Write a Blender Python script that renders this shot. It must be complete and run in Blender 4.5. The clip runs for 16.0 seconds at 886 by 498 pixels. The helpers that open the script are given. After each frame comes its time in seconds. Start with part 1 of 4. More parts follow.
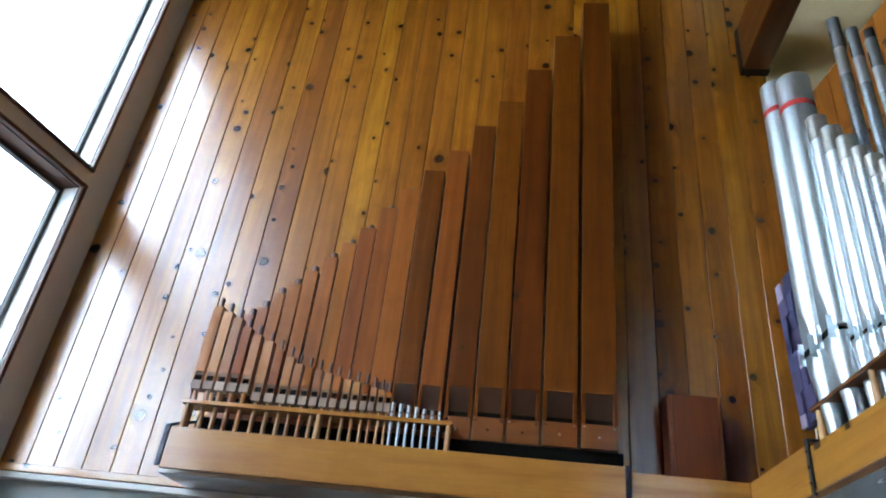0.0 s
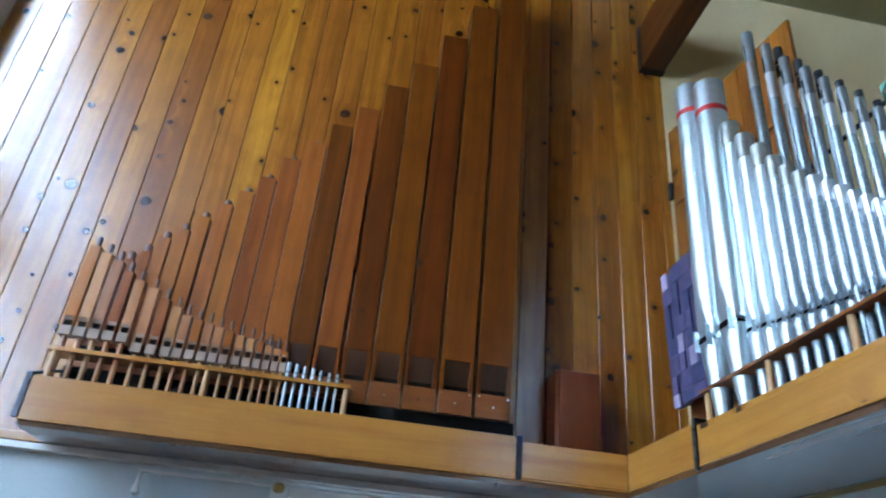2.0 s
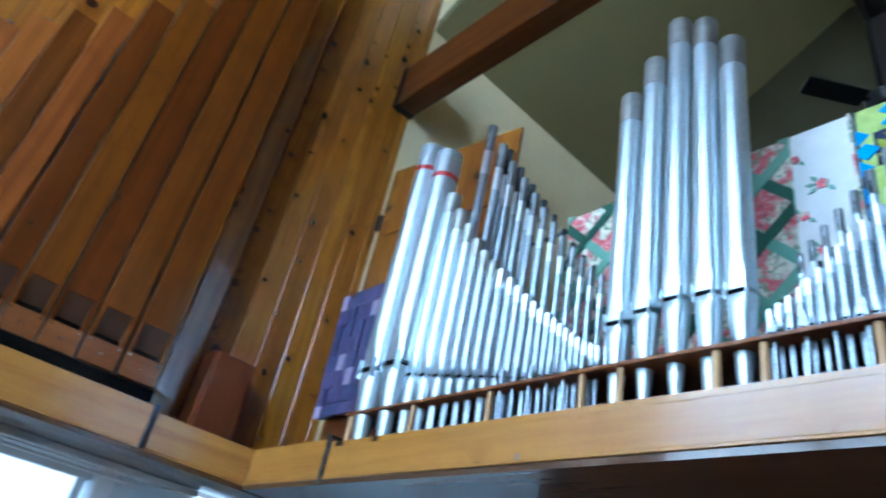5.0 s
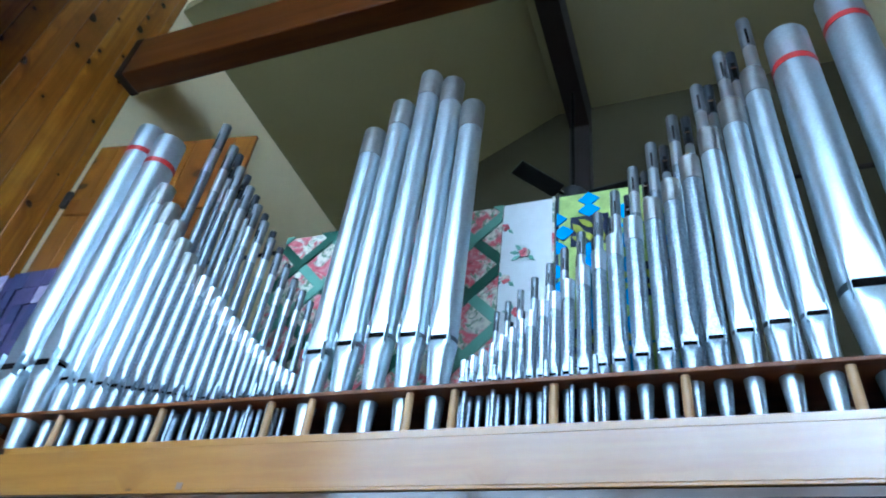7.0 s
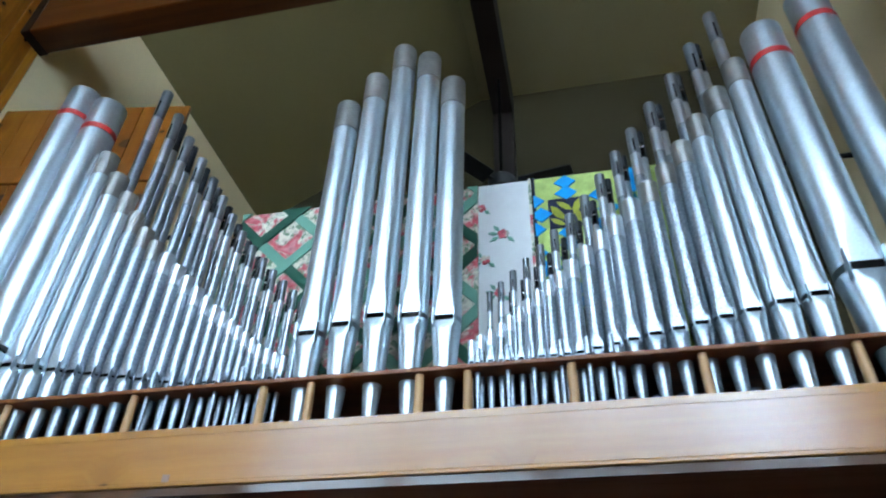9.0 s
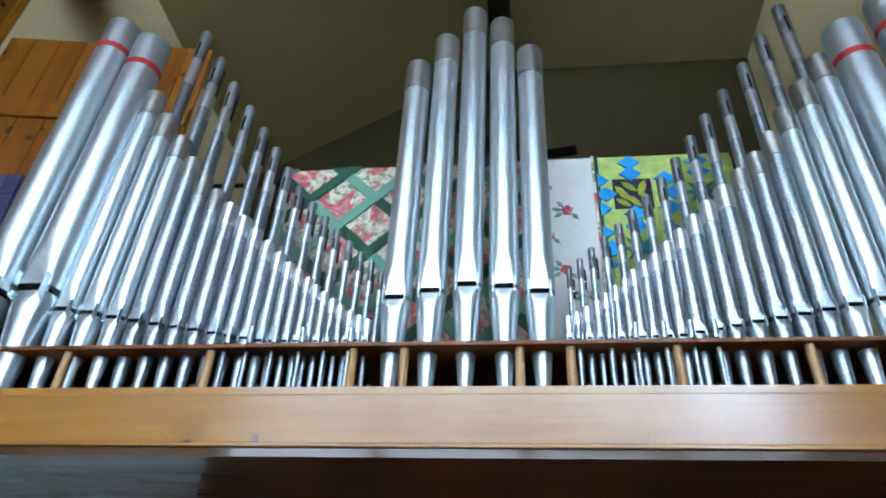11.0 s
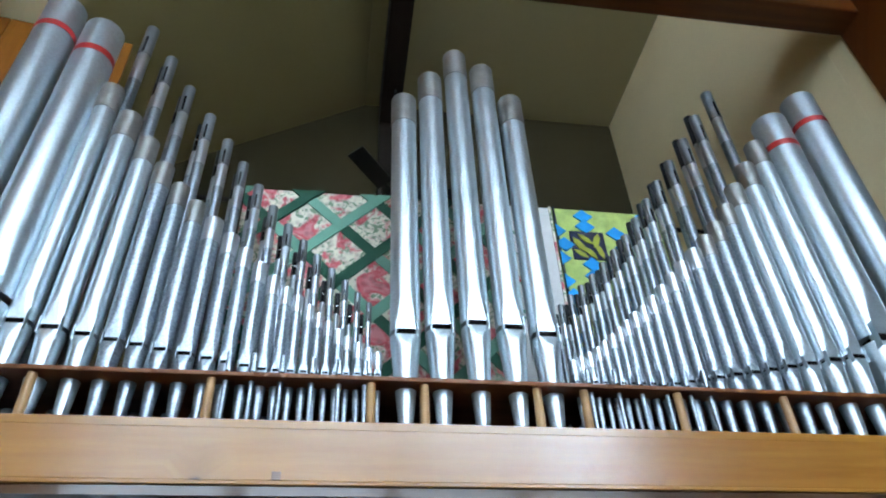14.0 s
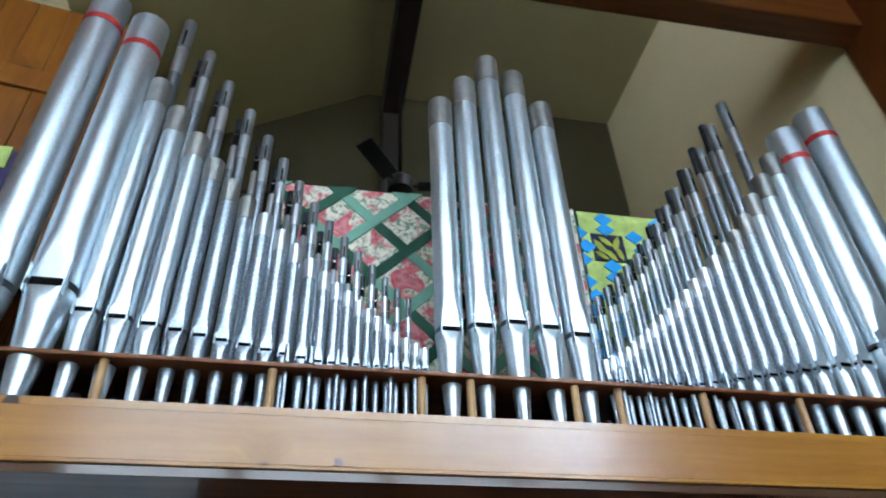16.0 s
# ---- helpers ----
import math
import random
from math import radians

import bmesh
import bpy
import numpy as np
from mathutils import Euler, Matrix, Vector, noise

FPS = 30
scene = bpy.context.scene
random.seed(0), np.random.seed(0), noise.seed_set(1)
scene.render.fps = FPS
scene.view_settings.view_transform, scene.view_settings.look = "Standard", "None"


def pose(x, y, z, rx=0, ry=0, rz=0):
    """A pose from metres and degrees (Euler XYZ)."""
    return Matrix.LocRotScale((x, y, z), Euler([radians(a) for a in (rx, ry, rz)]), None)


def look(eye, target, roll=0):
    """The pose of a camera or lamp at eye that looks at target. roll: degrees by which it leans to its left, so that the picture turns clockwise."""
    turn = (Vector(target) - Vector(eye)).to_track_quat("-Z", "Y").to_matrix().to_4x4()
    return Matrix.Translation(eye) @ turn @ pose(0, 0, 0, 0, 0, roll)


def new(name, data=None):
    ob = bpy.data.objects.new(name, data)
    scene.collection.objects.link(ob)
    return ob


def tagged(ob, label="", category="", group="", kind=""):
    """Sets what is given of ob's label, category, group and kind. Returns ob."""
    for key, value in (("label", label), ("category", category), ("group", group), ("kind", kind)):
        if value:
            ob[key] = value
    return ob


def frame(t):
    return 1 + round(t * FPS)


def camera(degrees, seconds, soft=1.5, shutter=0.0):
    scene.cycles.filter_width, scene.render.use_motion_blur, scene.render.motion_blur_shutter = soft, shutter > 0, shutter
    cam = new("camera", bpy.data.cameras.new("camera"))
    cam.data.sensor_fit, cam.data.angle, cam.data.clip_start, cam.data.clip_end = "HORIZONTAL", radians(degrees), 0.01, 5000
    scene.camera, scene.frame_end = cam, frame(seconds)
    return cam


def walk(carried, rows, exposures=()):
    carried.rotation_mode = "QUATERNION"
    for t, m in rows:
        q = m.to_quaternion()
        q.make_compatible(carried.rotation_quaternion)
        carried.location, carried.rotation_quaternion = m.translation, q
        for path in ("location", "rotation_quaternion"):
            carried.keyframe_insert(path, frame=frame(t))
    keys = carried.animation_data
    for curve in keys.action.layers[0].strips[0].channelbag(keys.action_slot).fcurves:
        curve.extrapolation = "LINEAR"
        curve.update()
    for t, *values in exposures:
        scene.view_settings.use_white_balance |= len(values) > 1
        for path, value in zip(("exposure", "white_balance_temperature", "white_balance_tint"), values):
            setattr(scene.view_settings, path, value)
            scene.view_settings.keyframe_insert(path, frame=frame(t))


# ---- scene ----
cam = camera(65.4, 16.0, soft=2.0, shutter=0.7)
PATH = [
    (0, (0.425, 0.72, 1.591), (0.203, 2.438, 2.591), 7.0),
    (0.5, (0.419, 0.726, 1.591), (0.21, 2.456, 2.574), 6.2),
    (1, (0.408, 0.742, 1.592), (0.202, 2.484, 2.552), 6.8),
    (1.5, (0.297, 0.766, 1.589), (0.332, 2.513, 2.562), 4.6),
    (2, (0.185, 0.775, 1.595), (0.401, 2.522, 2.545), 5.6),
    (2.5, (0.171, 0.757, 1.595), (0.508, 2.476, 2.561), 5.7),
    (3, (0.191, 0.703, 1.607), (0.732, 2.378, 2.558), 6.4),
    (3.2, (0.198, 0.673, 1.599), (0.781, 2.323, 2.567), 7.9),
    (5.3, (0.005, 0.754, 1.597), (1.153, 2.005, 2.654), 10.3),
    (5.5, (0.01, 0.756, 1.603), (1.235, 1.92, 2.673), 8.2),
    (6, (0.009, 0.751, 1.632), (1.333, 1.726, 2.771), 7.8),
    (6.5, (0.044, 0.776, 1.628), (1.476, 1.536, 2.8), 8.2),
    (7, (0.074, 0.815, 1.627), (1.499, 1.475, 2.865), 8.2),
    (7.5, (0.046, 0.901, 1.626), (1.573, 1.41, 2.813), 4.6),
    (7.8, (0.027, 0.944, 1.628), (1.558, 1.394, 2.833), 3.0),
    (8, (0.02, 0.968, 1.627), (1.557, 1.411, 2.827), 2.7),
    (8.5, (0.01, 1.014, 1.629), (1.548, 1.438, 2.835), 2.9),
    (9, (0.047, 1.073, 1.621), (1.582, 1.439, 2.85), 2.1),
    (9.5, (0.095, 1.153, 1.609), (1.634, 1.561, 2.82), 4.0),
    (9.7, (0.092, 1.199, 1.612), (1.651, 1.592, 2.801), 5.1),
    (11.8, (0.004, 1.512, 1.628), (1.589, 1.629, 2.842), 1.6),
    (12, (0.026, 1.547, 1.618), (1.583, 1.65, 2.87), 2.5),
    (12.5, (0.045, 1.636, 1.614), (1.592, 1.655, 2.881), 2.0),
    (13, (0.043, 1.731, 1.615), (1.608, 1.62, 2.854), 0.6),
    (13.5, (0.043, 1.793, 1.628), (1.597, 1.568, 2.867), 0.1),
    (14, (0.025, 1.829, 1.63), (1.566, 1.552, 2.875), -2.9),
    (14.5, (-0.002, 1.872, 1.629), (1.553, 1.528, 2.838), -2.1),
    (15, (-0.027, 1.872, 1.62), (1.549, 1.615, 2.825), -1.7),
    (15.5, (-0.059, 1.892, 1.615), (1.516, 1.668, 2.828), -0.3),
    (16, (-0.039, 1.989, 1.611), (1.517, 1.657, 2.823), -2.3),
]
EXPOSURES = [(0.0, -0.12, 6500, 10), (1.0, -0.14, 6250, 9), (2.5, 0.0, 5400, 6), (5.5, -0.06, 5100, 4), (7.0, -0.22, 5050, 4), (8.5, -0.38, 5700, 7), (12.0, -0.42, 6270, 9), (16.0, -0.44, 6350, 10)]
walk(cam, [(t, look(eye, target, roll)) for t, eye, target, roll in PATH], EXPOSURES)

random.seed(11)

# ---- world and light ----
world = bpy.data.worlds.new("world")
scene.world = world
world.use_nodes = True
wn = world.node_tree
sky = wn.nodes.new("ShaderNodeTexSky")
sky.sky_type = "NISHITA"
sky.sun_disc = False
sky.sun_elevation, sky.sun_rotation = radians(42), radians(250)
wn.links.new(sky.outputs[0], wn.nodes["Background"].inputs[0])
wn.nodes["Background"].inputs[1].default_value = 0.1
sun_data = bpy.data.lights.new("sun", "SUN")
sun_data.energy, sun_data.angle, sun_data.color = 0.8, radians(14), (1.0, 0.96, 0.9)
sun = new("sun", sun_data)
sun.matrix_world = look((-8, -2, 9), (0, 1.5, 2))
SKY_GLOW = 48.0
scene.view_settings.exposure = 0.0


# ---- material helpers ----
def mat_new(name):
    m = bpy.data.materials.new(name)
    m.use_nodes = True
    nt = m.node_tree
    return m, nt, nt.nodes["Principled BSDF"]


def node(nt, kind, **kw):
    n = nt.nodes.new(kind)
    for k, v in kw.items():
        n.inputs[k].default_value = v
    return n


def ramp(nt, fac, stops):
    r = nt.nodes.new("ShaderNodeValToRGB")
    el = r.color_ramp.elements
    while len(el) < len(stops):
        el.new(0.5)
    for e, (p, c) in zip(el, stops):
        e.position = p
        e.color = (*c, 1) if len(c) == 3 else c
    nt.links.new(fac, r.inputs[0])
    return r.outputs[0]


def mth(nt, op, a, b=0.0, c=None):
    n = nt.nodes.new("ShaderNodeMath")
    n.operation = op
    for k, v in enumerate((a, b) if c is None else (a, b, c)):
        if hasattr(v, "links"):
            nt.links.new(v, n.inputs[k])
        else:
            n.inputs[k].default_value = v
    return n.outputs[0]


def mix(nt, fac, a, b, how="MIX"):
    n = nt.nodes.new("ShaderNodeMix")
    n.data_type, n.blend_type = "RGBA", how
    for k, v in ((0, fac), (6, a), (7, b)):
        if hasattr(v, "links"):
            nt.links.new(v, n.inputs[k])
        elif k == 0:
            n.inputs[0].default_value = v
        else:
            n.inputs[k].default_value = (*v, 1)
    return n.outputs[2]


def bump(nt, bs, height, strength, dist=0.002):
    b = node(nt, "ShaderNodeBump", Strength=strength, Distance=dist)
    nt.links.new(height, b.inputs["Height"])
    nt.links.new(b.outputs[0], bs.inputs["Normal"])


def wood(name, light, dark, knots=0.0, rough=0.3, axis="z", varied=0.5, coat=0.0, knot_col=(0.03, 0.012, 0.006), coat_rough=0.14, streaks=0.0, coat_ior=1.5):
    """Sawn and varnished wood with its grain along one axis, knots and board-to-board change."""
    m, nt, bs = mat_new(name)
    tc = nt.nodes.new("ShaderNodeTexCoord")
    oi = nt.nodes.new("ShaderNodeObjectInfo")
    sep = nt.nodes.new("ShaderNodeSeparateXYZ")
    nt.links.new(tc.outputs["Object"], sep.inputs[0])
    order = {"z": (0, 1, 2), "x": (1, 2, 0), "y": (0, 2, 1)}[axis]
    u, w, v = (sep.outputs[k] for k in order)
    rnd = mth(nt, "MULTIPLY", oi.outputs["Random"], 37.0)
    across = mth(nt, "ADD", mth(nt, "ADD", u, mth(nt, "MULTIPLY", w, 0.7)), rnd)
    flat = nt.nodes.new("ShaderNodeCombineXYZ")
    nt.links.new(across, flat.inputs[0])
    nt.links.new(mth(nt, "ADD", v, mth(nt, "MULTIPLY", rnd, 1.7)), flat.inputs[1])
    # knots
    vor = node(nt, "ShaderNodeTexVoronoi", Scale=6.0, Randomness=0.95)
    vor.voronoi_dimensions = "2D"
    wob = node(nt, "ShaderNodeTexNoise", Scale=14.0, Detail=2.0)
    nt.links.new(flat.outputs[0], wob.inputs["Vector"])
    shift = nt.nodes.new("ShaderNodeVectorMath")
    shift.operation = "MULTIPLY_ADD"
    nt.links.new(wob.outputs["Color"], shift.inputs[0])
    shift.inputs[1].default_value = (0.016, 0.016, 0)
    nt.links.new(flat.outputs[0], shift.inputs[2])
    nt.links.new(shift.outputs[0], vor.inputs["Vector"])
    vsep = nt.nodes.new("ShaderNodeSeparateColor")
    nt.links.new(vor.outputs["Color"], vsep.inputs[0])
    there = mth(nt, "LESS_THAN", vsep.outputs[0], knots)
    size = mth(nt, "MULTIPLY_ADD", mth(nt, "MULTIPLY", vsep.outputs[1], vsep.outputs[1]), 0.14, 0.052)
    near = mth(nt, "DIVIDE", vor.outputs["Distance"], size)
    core = mth(nt, "MULTIPLY", there, mth(nt, "SUBTRACT", 1.0, mth(nt, "SMOOTH_MIN", near, 1.0, 0.15)))
    core = mth(nt, "MINIMUM", mth(nt, "MULTIPLY", core, 4.0), 1.0)
    halo = mth(nt, "MULTIPLY", there, mth(nt, "MAXIMUM", mth(nt, "SUBTRACT", 1.0, mth(nt, "MULTIPLY", near, 0.3)), 0.0))
    # grain, bent round the knots
    gv = nt.nodes.new("ShaderNodeCombineXYZ")
    nt.links.new(mth(nt, "MULTIPLY_ADD", halo, 0.035, across), gv.inputs[0])
    nt.links.new(mth(nt, "MULTIPLY", v, 0.045), gv.inputs[1])
    nt.links.new(rnd, gv.inputs[2])
    g1 = node(nt, "ShaderNodeTexNoise", Scale=26.0, Detail=3.0, Roughness=0.55, Distortion=0.5)
    g2 = node(nt, "ShaderNodeTexNoise", Scale=150.0, Detail=3.0, Roughness=0.6)
    g3 = node(nt, "ShaderNodeTexNoise", Scale=1.3, Detail=2.0)
    for g in (g1, g2):
        nt.links.new(gv.outputs[0], g.inputs["Vector"])
    nt.links.new(flat.outputs[0], g3.inputs["Vector"])
    f = mth(nt, "MULTIPLY_ADD", g2.outputs[0], 0.35, mth(nt, "MULTIPLY", g1.outputs[0], 0.75))
    f = mth(nt, "MULTIPLY_ADD", g3.outputs[0], 0.25, mth(nt, "SUBTRACT", f, 0.12))
    mid = tuple((a + b) / 2 for a, b in zip(light, dark))
    col = ramp(nt, f, [(0.25, light), (0.55, mid), (0.8, dark)])
    if streaks:
        g4 = node(nt, "ShaderNodeTexNoise", Scale=11.0, Detail=2.0, Roughness=0.5, Distortion=0.6)
        nt.links.new(gv.outputs[0], g4.inputs["Vector"])
        heart = ramp(nt, g4.outputs[0], [(0.50, (0, 0, 0)), (0.60, (1, 1, 1))])
        col = mix(nt, mth(nt, "MULTIPLY", heart, streaks), col, tuple(d * 0.8 for d in dark))
        g5 = node(nt, "ShaderNodeTexNoise", Scale=7.0, Detail=4.0, Roughness=0.6)
        nt.links.new(flat.outputs[0], g5.inputs["Vector"])
        blot = ramp(nt, g5.outputs[0], [(0.48, (0, 0, 0)), (0.72, (1, 1, 1))])
        col = mix(nt, mth(nt, "MULTIPLY", blot, streaks * 0.8), col, tuple(d * 0.75 for d in dark))
    tone = mth(nt, "MULTIPLY_ADD", oi.outputs["Random"], varied, 1.0 - varied * 0.55)
    hsv = nt.nodes.new("ShaderNodeHueSaturation")
    nt.links.new(col, hsv.inputs["Color"])
    nt.links.new(tone, hsv.inputs["Value"])
    nt.links.new(mth(nt, "MULTIPLY_ADD", oi.outputs["Random"], 0.016 * varied / 0.5, 0.5 - 0.008 * varied / 0.5), hsv.inputs["Hue"])
    col = mix(nt, mth(nt, "MULTIPLY", halo, 0.4), hsv.outputs[0], tuple(d * 0.55 for d in dark))
    col = mix(nt, core, col, knot_col)
    nt.links.new(col, bs.inputs["Base Color"])
    nt.links.new(mth(nt, "MULTIPLY_ADD", g1.outputs[0], 0.14, rough - 0.07), bs.inputs["Roughness"])
    bs.inputs["Coat Weight"].default_value = coat
    bs.inputs["Specular IOR Level"].default_value = 0.15 if coat else 0.4
    bs.inputs["Coat Roughness"].default_value = coat_rough
    bs.inputs["Coat IOR"].default_value = coat_ior
    bump(nt, bs, f, 0.12, 0.0015)
    return m


def metal(name, col, rough, metallic=1.0, mottled=0.1, dent=0.03, spangle=0.0):
    m, nt, bs = mat_new(name)
    tc = nt.nodes.new("ShaderNodeTexCoord")
    oi = nt.nodes.new("ShaderNodeObjectInfo")
    n1 = node(nt, "ShaderNodeTexNoise", Scale=22.0, Detail=4.0, Roughness=0.65)
    n2 = node(nt, "ShaderNodeTexNoise", Scale=160.0, Detail=2.0)
    add = nt.nodes.new("ShaderNodeVectorMath")
    nt.links.new(tc.outputs["Object"], add.inputs[0])
    nt.links.new(oi.outputs["Random"], add.inputs[1])
    for n in (n1, n2):
        nt.links.new(add.outputs[0], n.inputs["Vector"])
    k = mth(nt, "MULTIPLY_ADD", mth(nt, "SUBTRACT", n1.outputs[0], 0.5), mottled * 3, 1.0)
    k = mth(nt, "ADD", k, mth(nt, "MULTIPLY", mth(nt, "SUBTRACT", oi.outputs["Random"], 0.5), mottled))
    n3 = node(nt, "ShaderNodeTexVoronoi", Scale=230.0)
    nt.links.new(add.outputs[0], n3.inputs["Vector"])
    spot = nt.nodes.new("ShaderNodeSeparateColor")
    nt.links.new(n3.outputs["Color"], spot.inputs[0])
    k = mth(nt, "ADD", k, mth(nt, "MULTIPLY", mth(nt, "SUBTRACT", spot.outputs[0], 0.5), spangle))
    c = nt.nodes.new("ShaderNodeHueSaturation")
    c.inputs["Color"].default_value = (*col, 1)
    nt.links.new(k, c.inputs["Value"])
    nt.links.new(c.outputs[0], bs.inputs["Base Color"])
    bs.inputs["Metallic"].default_value = metallic
    nt.links.new(mth(nt, "MULTIPLY_ADD", spot.outputs[1], spangle * 0.35, mth(nt, "MULTIPLY_ADD", n1.outputs[0], 0.2, rough - 0.1 - spangle * 0.17)), bs.inputs["Roughness"])
    bump(nt, bs, mth(nt, "MULTIPLY_ADD", n2.outputs[0], 0.3, n1.outputs[0]), dent, 0.001)
    return m


def paint(name, col, rough=0.6, grain=60.0, depth=0.08, stain=0.08):
    m, nt, bs = mat_new(name)
    tc = nt.nodes.new("ShaderNodeTexCoord")
    n1 = node(nt, "ShaderNodeTexNoise", Scale=grain, Detail=3.0)
    n2 = node(nt, "ShaderNodeTexNoise", Scale=1.7, Detail=3.0)
    for n in (n1, n2):
        nt.links.new(tc.outputs["Object"], n.inputs["Vector"])
    k = mth(nt, "MULTIPLY_ADD", mth(nt, "SUBTRACT", n2.outputs[0], 0.5), stain * 2, 1.0)
    k = mth(nt, "ADD", k, mth(nt, "MULTIPLY", mth(nt, "SUBTRACT", n1.outputs[0], 0.5), stain))
    c = nt.nodes.new("ShaderNodeHueSaturation")
    c.inputs["Color"].default_value = (*col, 1)
    nt.links.new(k, c.inputs["Value"])
    nt.links.new(c.outputs[0], bs.inputs["Base Color"])
    bs.inputs["Roughness"].default_value = rough
    bump(nt, bs, n1.outputs[0], depth, 0.002)
    return m


PINE = wood("knotty pine", (0.47, 0.182, 0.012), (0.20, 0.056, 0.0027), knots=0.5, rough=0.42, varied=0.5, coat=1.0, coat_rough=0.24, coat_ior=1.95, streaks=0.45, knot_col=(0.035, 0.010, 0.004))
PINE_GOLD = wood("golden pine", (0.37, 0.140, 0.012), (0.20, 0.058, 0.004), knots=0.5, rough=0.4, varied=0.25, streaks=0.3, knot_col=(0.05, 0.014, 0.005))
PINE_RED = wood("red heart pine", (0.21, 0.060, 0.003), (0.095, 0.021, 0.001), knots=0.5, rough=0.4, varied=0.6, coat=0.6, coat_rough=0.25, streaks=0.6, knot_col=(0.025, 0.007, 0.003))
PINE_DARK = wood("pine moulding", (0.30, 0.115, 0.018), (0.16, 0.05, 0.007), rough=0.3, axis="x", varied=0.1, coat=0.3)
LEDGE = wood("ledge board", (0.50, 0.235, 0.040), (0.31, 0.120, 0.015), knots=0.03, rough=0.3, axis="y", varied=0.1, coat=1.0, coat_rough=0.2, coat_ior=1.62, streaks=0.25)
LEDGE_X = wood("ledge board along", (0.47, 0.215, 0.045), (0.29, 0.11, 0.018), knots=0.03, rough=0.3, axis="x", varied=0.1, coat=1.0, coat_rough=0.2, coat_ior=1.8, streaks=0.25)
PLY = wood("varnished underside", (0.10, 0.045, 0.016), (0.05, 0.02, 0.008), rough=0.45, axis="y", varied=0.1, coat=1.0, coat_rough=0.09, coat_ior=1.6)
FLUTE = wood("mahogany pipe", (0.36, 0.113, 0.016), (0.195, 0.052, 0.006), knots=0.03, rough=0.38, varied=0.45, coat=0.4, coat_rough=0.25, streaks=0.45)
# largest pipes: redder wood, also darkened for the light falling off towards their tops
FLUTE_BIG = wood("red mahogany darkened for shade", (0.165, 0.0435, 0.003), (0.082, 0.019, 0.0013), knots=0.03, rough=0.4, varied=0.4, coat=0.3, coat_rough=0.25, streaks=0.5)
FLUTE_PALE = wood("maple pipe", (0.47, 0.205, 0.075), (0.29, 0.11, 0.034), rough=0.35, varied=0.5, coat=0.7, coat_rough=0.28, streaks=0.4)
CAP = wood("grey pipe cap", (0.38, 0.28, 0.22), (0.24, 0.165, 0.125), rough=0.4, varied=0.3)
CAP_RED = wood("pipe foot block", (0.22, 0.07, 0.016), (0.13, 0.038, 0.009), rough=0.35, varied=0.15, axis="x")
BEAM = wood("stained beam", (0.135, 0.037, 0.005), (0.055, 0.014, 0.0025), knots=0.08, rough=0.35, axis="y", varied=0.15)
BEAM_DARK = wood("dark ridge beam", (0.018, 0.008, 0.004), (0.009, 0.004, 0.002), rough=0.6, axis="x", varied=0.1)
LIP = wood("dark pipe lip", (0.055, 0.02, 0.008), (0.03, 0.011, 0.005), rough=0.4, varied=0.2)
RACKWOOD = wood("red rack board", (0.25, 0.082, 0.014), (0.13, 0.038, 0.006), rough=0.45, axis="y", varied=0.1)
KNOB = wood("turned knob", (0.15, 0.075, 0.05), (0.09, 0.042, 0.028), rough=0.4, varied=0.3)
PLUG = wood("grey wooden plug", (0.30, 0.19, 0.13), (0.2, 0.12, 0.08), rough=0.4, axis="y", varied=0.1)
BOX = wood("box veneer", (0.15, 0.034, 0.006), (0.085, 0.018, 0.0035), rough=0.35, varied=0.1)
DOWEL = wood("pale dowel", (0.52, 0.31, 0.14), (0.36, 0.19, 0.075), rough=0.4, varied=0.2)
ZINC = metal("painted zinc", (0.60, 0.675, 0.72), 0.36, 0.94, 0.07, 0.008, 0.14)
TIN = metal("spotted metal", (0.345, 0.39, 0.43), 0.38, 1.0, 0.1, 0.006, 0.4)
SLEEVE = metal("dull sleeve", (0.33, 0.325, 0.305), 0.42, 0.9, 0.28)
SLIDE_GREY = metal("grey slide", (0.25, 0.27, 0.285), 0.42, 0.85, 0.2)
SLIDE = metal("dark slide", (0.03, 0.033, 0.04), 0.5, 0.4, 0.25)
BRIGHT = metal("polished collar", (0.66, 0.71, 0.75), 0.33, 1.0, 0.05, 0.004)
SCREW = metal("screw steel", (0.75, 0.75, 0.74), 0.25, 1.0, 0.05)
IRON = paint("black iron", (0.012, 0.012, 0.014), 0.45, 90, 0.1)
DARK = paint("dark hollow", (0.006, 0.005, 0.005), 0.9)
# near-black used where only deep shade lies around the pipe feet
GAP_BLACK = paint("gap black", (0.006, 0.005, 0.005), 0.95)
for m_ in (DARK, GAP_BLACK):
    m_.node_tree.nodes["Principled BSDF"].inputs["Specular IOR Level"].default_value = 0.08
TAPE = paint("red tape", (0.42, 0.022, 0.02), 0.45, 120, 0.05)
WALL = paint("white wall paint", (0.74, 0.76, 0.78), 0.55)
SOFFIT = paint("pale grey paint", (0.64, 0.72, 0.76), 0.4)
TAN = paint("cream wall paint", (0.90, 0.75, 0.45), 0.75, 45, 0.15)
# cream like the other walls, with the end wall's shade put into the colour
TAN_SHADED = paint("shaded cream wall paint", (0.042, 0.031, 0.0065), 0.8, 45, 0.15)
# cream ceilings in two darkened tones that carry the dim light up there
CEIL_SHADED = paint("shaded cream ceiling paint", (0.265, 0.215, 0.088), 0.75, 45, 0.15)
CEIL_HALF_SHADED = paint("half-shaded cream ceiling paint", (0.33, 0.275, 0.135), 0.75, 45, 0.15)
YELLOW = paint("dull yellow plastic", (0.50, 0.36, 0.10), 0.5)
TRIM = paint("white trim", (0.82, 0.83, 0.84), 0.35)
